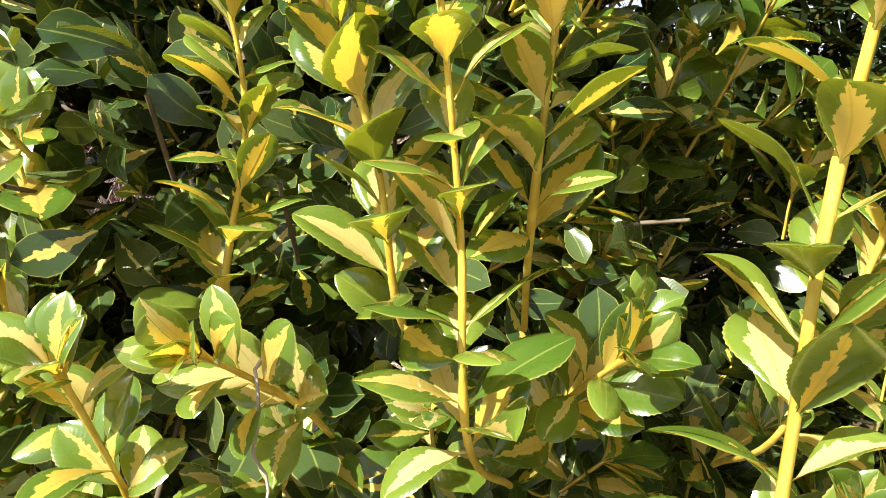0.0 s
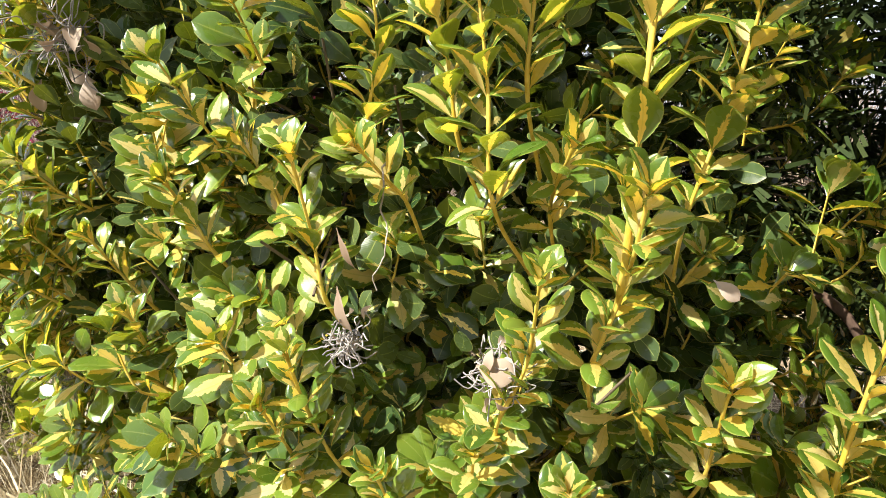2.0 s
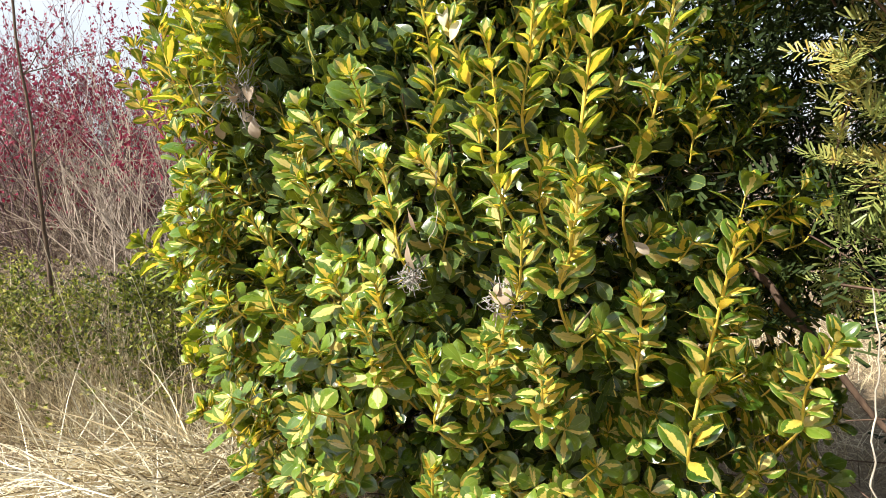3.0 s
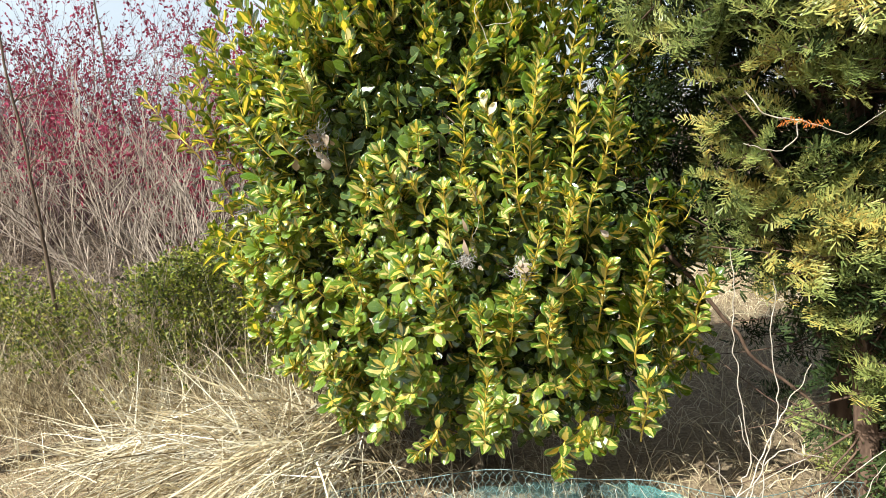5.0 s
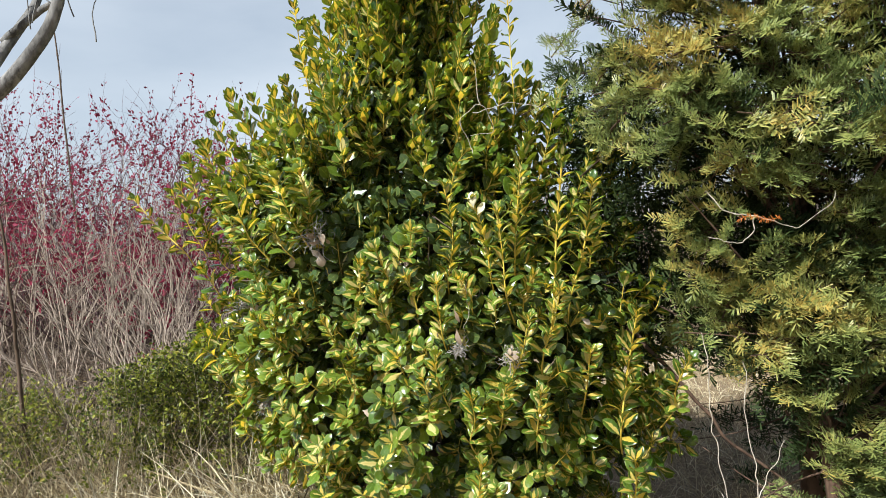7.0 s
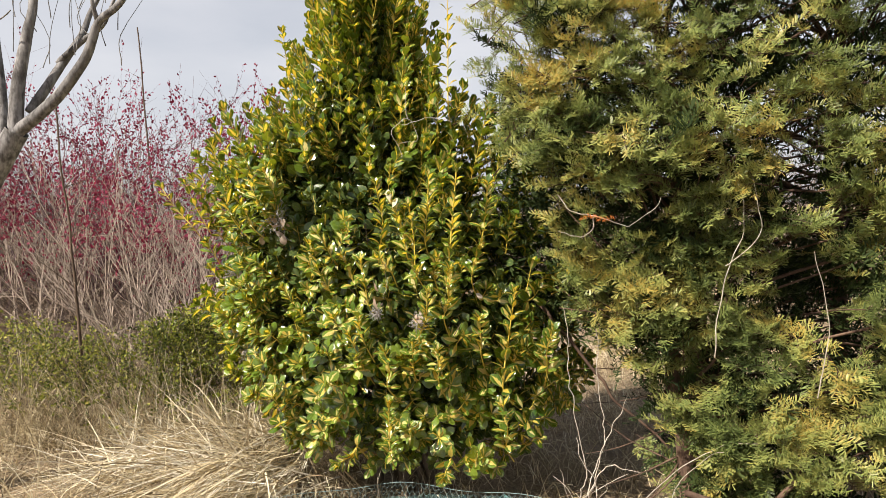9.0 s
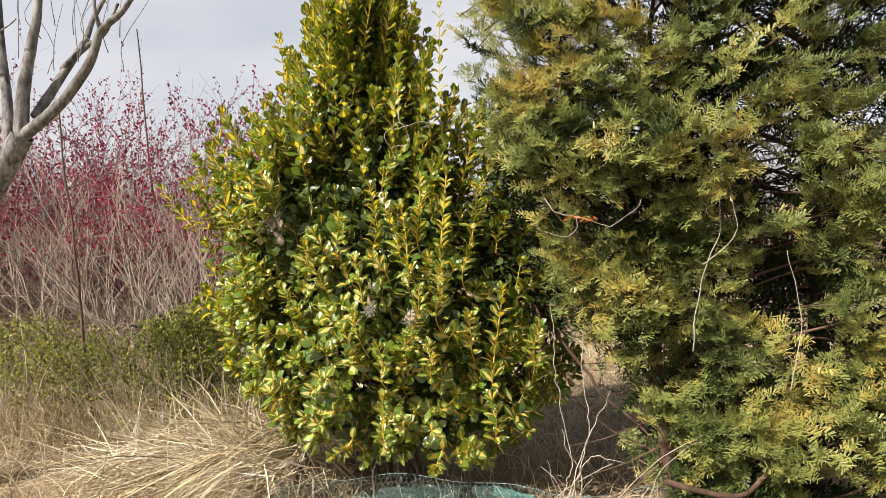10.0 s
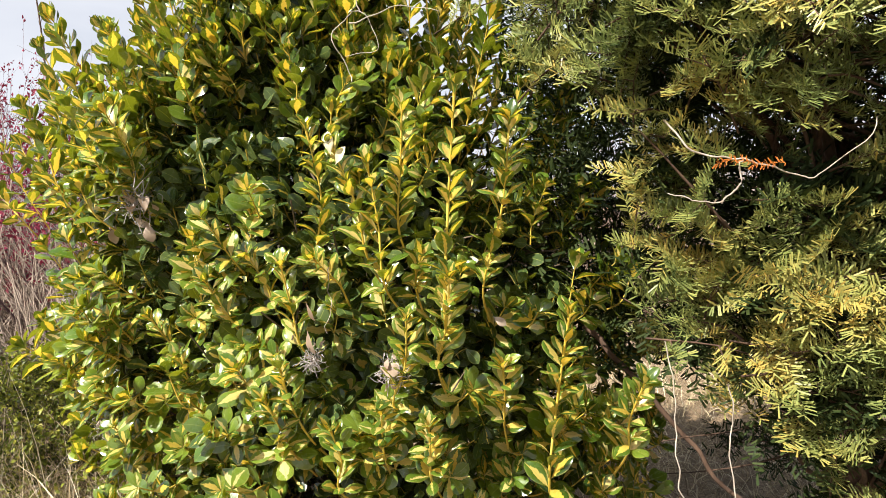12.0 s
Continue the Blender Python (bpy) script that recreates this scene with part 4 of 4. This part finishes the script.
def build_hedge():
    rng = np.random.default_rng(17)
    hedge = thing("low_hedge", (-2.0, 1.7, 0), "low wild bush with tiny bright green leaves among dry grass", "bush")
    form, mats, twig = tuft_leaf(0.022, 0.013), [], []
    for _ in range(3300):
        x = rng.uniform(-3.5, -0.9) if rng.random() < 0.55 else rng.uniform(-2.0, -0.85)
        if noise.noise((x * 2.3, 4.0, 1.0)) < -0.30:
            continue
        top = 0.80 + 0.14 * math.sin(x * 3.0) + 0.10 * noise.noise((x * 3, 1, 2)) - 0.10 * max(0.0, -2.3 - x)
        y = rng.normal(1.62, 0.22)
        z = top * rng.uniform(0.15, 1.0) ** 0.6
        y -= 0.15 * (1 - z / max(top, 0.1))
        p = np.array([x, y, z])
        d = unit(np.array([rng.normal(0, 0.6), -0.5 + rng.normal(0, 0.5), 0.7]))
        q = p + d * rng.uniform(0.06, 0.16)
        twig.append((bend([p, q], 4), np.linspace(0.0014, 0.0007, 4)))
        for _ in range(12):
            mats.append(posed(p + (q - p) * rng.random() + rng.normal(0, 0.006, 3), rng.normal(0, 1, 3) + d, rng.normal(0, 0.7, 3) + [0, -0.5, 1.0], rng.uniform(0.7, 1.35)))
    part("leaves", mesh_of("leaves", *spread(form, mats)[:2], M_BOX, None, False), hedge, kind="stuff")
    for _ in range(60):
        x = rng.uniform(-3.2, -1.1)
        twig.append((crooked(bend([(x, 1.75, 0), (x + rng.normal(0, 0.1), 1.6, 0.35), (x + rng.normal(0, 0.2), 1.5, 0.75)], 5), 0.01, rng), np.linspace(0.005, 0.002, 10)))
    part("twiggery", mesh_of("twiggery", *tubes(twig, 4)[:2], M_OLDSTEM), hedge, kind="stuff")


build_hedge()


# ---- red plum trees and bare bushes behind ----
def branching(rng, foot, height, spreadness, stems, depth, r0):
    """Lines of a many-stemmed bush, and its outer twigs."""
    lines, ends = [], []

    def grow(p, d, n, r, level):
        pts = [p]
        for k in range(5):
            d = unit(d + rng.normal(0, 0.13, 3) + np.array([0, 0, 0.05]))
            pts.append(pts[-1] + d * n / 5)
        lines.append((np.array(pts), np.linspace(r, r * 0.55, 6)))
        if level == 0:
            ends.append(np.array(pts))
            return
        for k in range(3 if level > 1 else 4):
            at = pts[rng.integers(2, 6)]
            turn = unit(d + rng.normal(0, spreadness, 3) + np.array([0, 0, 0.25]))
            grow(at, turn, n * rng.uniform(0.5, 0.75), r * 0.5, level - 1)

    for _ in range(stems):
        d = unit(np.array([rng.normal(0, 0.4), rng.normal(0, 0.4), 1.0]))
        grow(np.array(foot, float) + [*rng.normal(0, 0.12, 2), 0], d, height * 0.5, r0, depth)
    return lines, ends


def red_tree(at, height, seed):
    rng = np.random.default_rng(seed)
    tree = thing("plum_tree", (*at, 0), "many-stemmed plum tree covered in crimson buds", "tree", "red plum trees")
    lines, ends = branching(rng, (*at, -0.05), height, 0.55, 13, 3, 0.018)
    part("branchwork", mesh_of("branchwork", *tubes(lines, 3)[:2], M_REDTWIG), tree, kind="stuff")
    mats = []
    for pts in ends:
        if rng.random() < 0.25:
            continue
        for k in rng.integers(0, 5, 7):
            p = pts[k] + (pts[k + 1] - pts[k]) * rng.random() + rng.normal(0, 0.007, 3)
            mats.append(posed(p, pts[k + 1] - pts[k] + rng.normal(0, 0.06, 3), rng.normal(0, 1, 3), rng.uniform(0.7, 1.4)))
    part("blossom", mesh_of("blossom", *spread(tuft_leaf(0.052, 0.030), mats)[:2], M_BLOSSOM, None, False), tree, kind="stuff")


for at, height, seed in (((-5.3, 8.0), 3.9, 1), ((-6.6, 7.6), 3.9, 2), ((-4.5, 9.2), 3.9, 3), ((-8.0, 8.4), 4.6, 4), ((-9.4, 7.4), 4.8, 5), ((-3.9, 7.2), 2.6, 6), ((-3.5, 5.4), 1.9, 7), ((-4.7, 5.7), 2.3, 8), ((-6.0, 5.6), 2.6, 9), ((-7.4, 5.2), 2.9, 10), ((-8.8, 5.8), 3.3, 11), ((-10.8, 6.4), 3.8, 12), ((-11.6, 8.6), 4.6, 13)):
    red_tree(at, height, seed)


def bare_bush(at, height, seed, material=None):
    rng = np.random.default_rng(seed)
    lines, _ = branching(rng, (*at, -0.05), height, 0.5, 7, 2, 0.012)
    ob = new("bare_bush", mesh_of("bare_bush", *tubes(lines, 3)[:2], M_GREYTWIG))
    tagged(ob, "leafless grey brown bush with fine twigs", "bush", "bare bushes")


for i, (x, y, h) in enumerate(((-2.9, 3.4, 1.7), (-2.1, 2.2, 1.1), (-2.7, 2.5, 1.5), (-1.7, 2.9, 1.5), (-4.2, 4.2, 2.3), (-3.4, 5.0, 2.4), (-5.4, 5.0, 2.9), (-2.3, 2.6, 1.2), (-4.9, 6.2, 3.2), (-6.6, 6.0, 3.4), (-3.2, 6.6, 2.8), (-1.9, 6.5, 1.6), (1.5, 9.0, 1.8), (4.0, 10.0, 2.2), (-0.3, 9.5, 2.0), (-3.8, 4.6, 2.3), (-4.6, 4.9, 2.6), (-5.7, 4.6, 2.7), (-6.4, 5.0, 2.8), (-3.0, 4.4, 1.9))):
    bare_bush((x, y), h, 100 + i)


# ---- the bare fruit tree and the thin sapling ----
def build_bare_tree():
    rng = np.random.default_rng(3)
    tree = thing("bare_tree", (-3.0, 0.45, 0), "leafless fruit tree with smooth grey bark and rising limbs", "tree")
    trunk = bend([(-3.0, 0.45, -0.05), (-2.86, 0.45, 0.8), (-2.52, 0.45, 1.5), (-2.30, 0.45, 1.78), (-2.11, 0.45, 2.02)], 8)
    part("trunk", mesh_of("trunk", *tubes([(trunk, np.linspace(0.105, 0.058, len(trunk)))], 12)[:2], M_TREEBARK), tree)
    for pts, r0, r1 in (([(-2.13, 0.45, 2.00), (-1.86, 0.45, 2.18), (-1.68, 0.45, 2.36), (-1.596, 0.45, 2.53), (-1.45, 0.46, 2.65), (-1.25, 0.48, 2.90)], 0.034, 0.012),
                        ([(-2.12, 0.45, 2.01), (-2.10, 0.46, 2.25), (-2.05, 0.48, 2.50), (-2.01, 0.5, 2.70), (-1.95, 0.5, 3.2)], 0.040, 0.016),
                        ([(-2.07, 0.50, 2.12), (-2.00, 0.62, 2.35), (-1.92, 0.72, 2.55), (-1.88, 0.8, 2.75), (-1.7, 0.9, 3.1)], 0.028, 0.010),
                        ([(-2.0, 0.64, 2.40), (-1.86, 0.66, 2.52), (-1.74, 0.66, 2.58), (-1.64, 0.66, 2.74)], 0.018, 0.008),
                        ([(-2.20, 0.45, 1.88), (-2.24, 0.5, 2.2), (-2.30, 0.55, 2.6), (-2.34, 0.6, 3.1)], 0.034, 0.014),
                        ([(-1.596, 0.45, 2.53), (-1.60, 0.42, 2.62), (-1.58, 0.40, 2.78)], 0.014, 0.006),
                        ([(-2.4, 0.45, 2.4), (-2.2, 0.4, 2.54), (-2.02, 0.36, 2.60)], 0.007, 0.003)):
        line = crooked(bend(pts, 6), 0.004, rng)
        part("limb", mesh_of("limb", *tubes([(line, np.linspace(r0, r1, len(line)))], 9)[:2], M_TREEBARK), tree)
    twigs = []
    for _ in range(16):
        p = np.array([rng.uniform(-2.2, -1.5), 0.5, rng.uniform(2.3, 2.7)])
        twigs.append((crooked(bend([p, p + [rng.normal(0, 0.05), 0, 0.15], p + [rng.normal(0, 0.1), 0.02, 0.36]], 4), 0.004, rng), np.linspace(0.0028, 0.0012, 8)))
    part("twiggery", mesh_of("twiggery", *tubes(twigs, 4)[:2], M_TREEBARK), tree, kind="stuff")


build_bare_tree()


def sapling(pts, r, label):
    rng = np.random.default_rng(int(abs(pts[0][0]) * 100))
    line = crooked(bend(pts, 9), 0.008, rng)
    tree = thing("sapling", (*pts[0][:2], 0), label, "tree", "thin saplings")
    part("trunk", mesh_of("trunk", *tubes([(line, np.linspace(r, r * 0.45, len(line)))], 7)[:2], M_THINBARK), tree)
    tw = []
    for _ in range(9):
        p = line[rng.integers(len(line) // 3, len(line))]
        q = p + np.array([rng.normal(0, 0.18), rng.normal(0, 0.1), rng.uniform(0.1, 0.35)])
        tw.append((crooked(bend([p, (p + q) / 2, q], 4), 0.008, rng), np.linspace(0.0035, 0.0014, 8)))
    part("twiggery", mesh_of("twiggery", *tubes(tw, 4)[:2], M_THINBARK), tree, kind="stuff")


sapling([(-2.70, 1.56, -0.05), (-2.69, 1.50, 0.80), (-2.69, 1.48, 1.18), (-2.71, 1.48, 1.6), (-2.76, 1.48, 2.4)], 0.013, "thin dark leaning sapling stem")
sapling([(-5.6, 6.9, -0.05), (-5.8, 7.0, 1.6), (-5.95, 7.1, 3.0), (-6.0, 7.1, 4.6)], 0.022, "slender bare whip of a young tree")


# ---- caught dead leaves, a withered nest of leaves, pale leaf ----
def scrap(name, at, along, up, long, material, label, category="leaf", broad=0.5):
    rng = np.random.default_rng(int(abs(at[0] * 1000)) + 7)
    v, f, u = leaf_form(rng, 10, 4, broad, 0.25, 0.5, 0.02)
    v, f, u = spread((v, f, u), [posed(at, along, up, long)])
    tagged(new(name, mesh_of(name, v, f, material, u)), label, category, "dead leaves")


scrap("dead_leaf", (-0.672, 0.50, 1.450), (0.1, -0.1, -1), (0, -1, 0.2), 0.060, M_DEADLEAF, "withered pale leaf hanging on a twig", broad=0.6)
scrap("dead_leaf", (-0.785, 0.52, 1.450), (-0.1, -0.1, -1), (0.3, -1, 0.1), 0.060, M_DEADLEAF, "withered pale leaf hanging on a twig")
scrap("dead_leaf", (-0.145, 0.27, 1.165), (0.15, -0.1, -1), (-0.5, -1, 0.1), 0.065, M_DEADLEAF, "curled pale brown dead leaf", broad=0.35)
scrap("dead_leaf", (-0.150, 0.29, 1.235), (0.2, 0, -1), (-0.8, -1, 0.1), 0.060, M_DEADLEAF, "curled pale brown dead leaf", broad=0.3)
scrap("dead_leaf", (0.300, 0.36, 1.170), (0.6, -0.1, -0.4), (0, -1, 0.5), 0.042, M_DEADLEAF, "round brown dead leaf")
scrap("dead_leaf", (0.020, 0.31, 1.060), (1, -0.2, -0.1), (0, -1, 0.6), 0.055, M_DEADLEAF, "pale dead leaf caught between shoots", broad=0.7)
scrap("dead_leaf", (-0.525, 0.42, 0.850), (0.8, -0.2, -0.3), (0, -1, 0.6), 0.060, M_DEADLEAF, "pale dead leaf caught between shoots")
scrap("dead_leaf", (-1.050, 0.74, 1.250), (0.4, -0.2, -1), (0.2, -1, 0.4), 0.080, M_DEADLEAF, "grey withered leaf on the shrub's side", broad=0.6)
scrap("pale_leaf", (-0.062, 0.285, 1.585), (-0.1, -0.15, 1), (0, -1, 0.1), 0.060, M_PALELEAF, "cream white leaf at a shoot's tip")
scrap("pale_leaf", (-0.050, 0.280, 1.560), (0.5, -0.3, 0.8), (0, -1, 0.3), 0.052, M_PALELEAF, "cream white leaf at a shoot's tip")


def debris(at, size, seed, label):
    rng = np.random.default_rng(seed)
    clump = thing("leaf_debris", at, label, "debris", "caught debris")
    lines = []
    for _ in range(70):
        p = np.array(at) + rng.normal(0, size * 0.4, 3)
        q = p + rng.normal(0, size * 0.5, 3)
        lines.append((crooked(bend([p, (p + q) / 2 + rng.normal(0, size * 0.2, 3), q], 4), 0.003, rng), np.full(8, 0.0011)))
    part("fibres", mesh_of("fibres", *tubes(lines, 3)[:2], M_FLUFF), clump, kind="stuff")
    form = leaf_form(rng, 8, 4, 0.5, 0.5, 0.7, 0.02)
    for _ in range(6):
        m = posed(np.array(at) + rng.normal(0, size * 0.4, 3), rng.normal(0, 1, 3), rng.normal(0, 1, 3), rng.uniform(0.6, 1.0) * size)
        v, f, u = spread(form, [m])
        part("withered_leaf", mesh_of("withered_leaf", v, f, M_DEADLEAF, u), clump)


debris((-0.686, 0.46, 1.508), 0.060, 1, "grey clump of withered leaves and fibres in the shrub")
debris((-1.075, 0.76, 1.210), 0.055, 2, "grey clump of withered leaves and fibres in the shrub")
debris((-0.985, 0.70, 0.800), 0.045, 3, "pale fibres and dead leaves caught on a branch")
debris((-0.140, 0.28, 1.090), 0.030, 4, "pale fibres and dead leaves caught on a branch")
debris((0.045, 0.33, 1.045), 0.035, 5, "pale fibres and dead leaves caught on a branch")
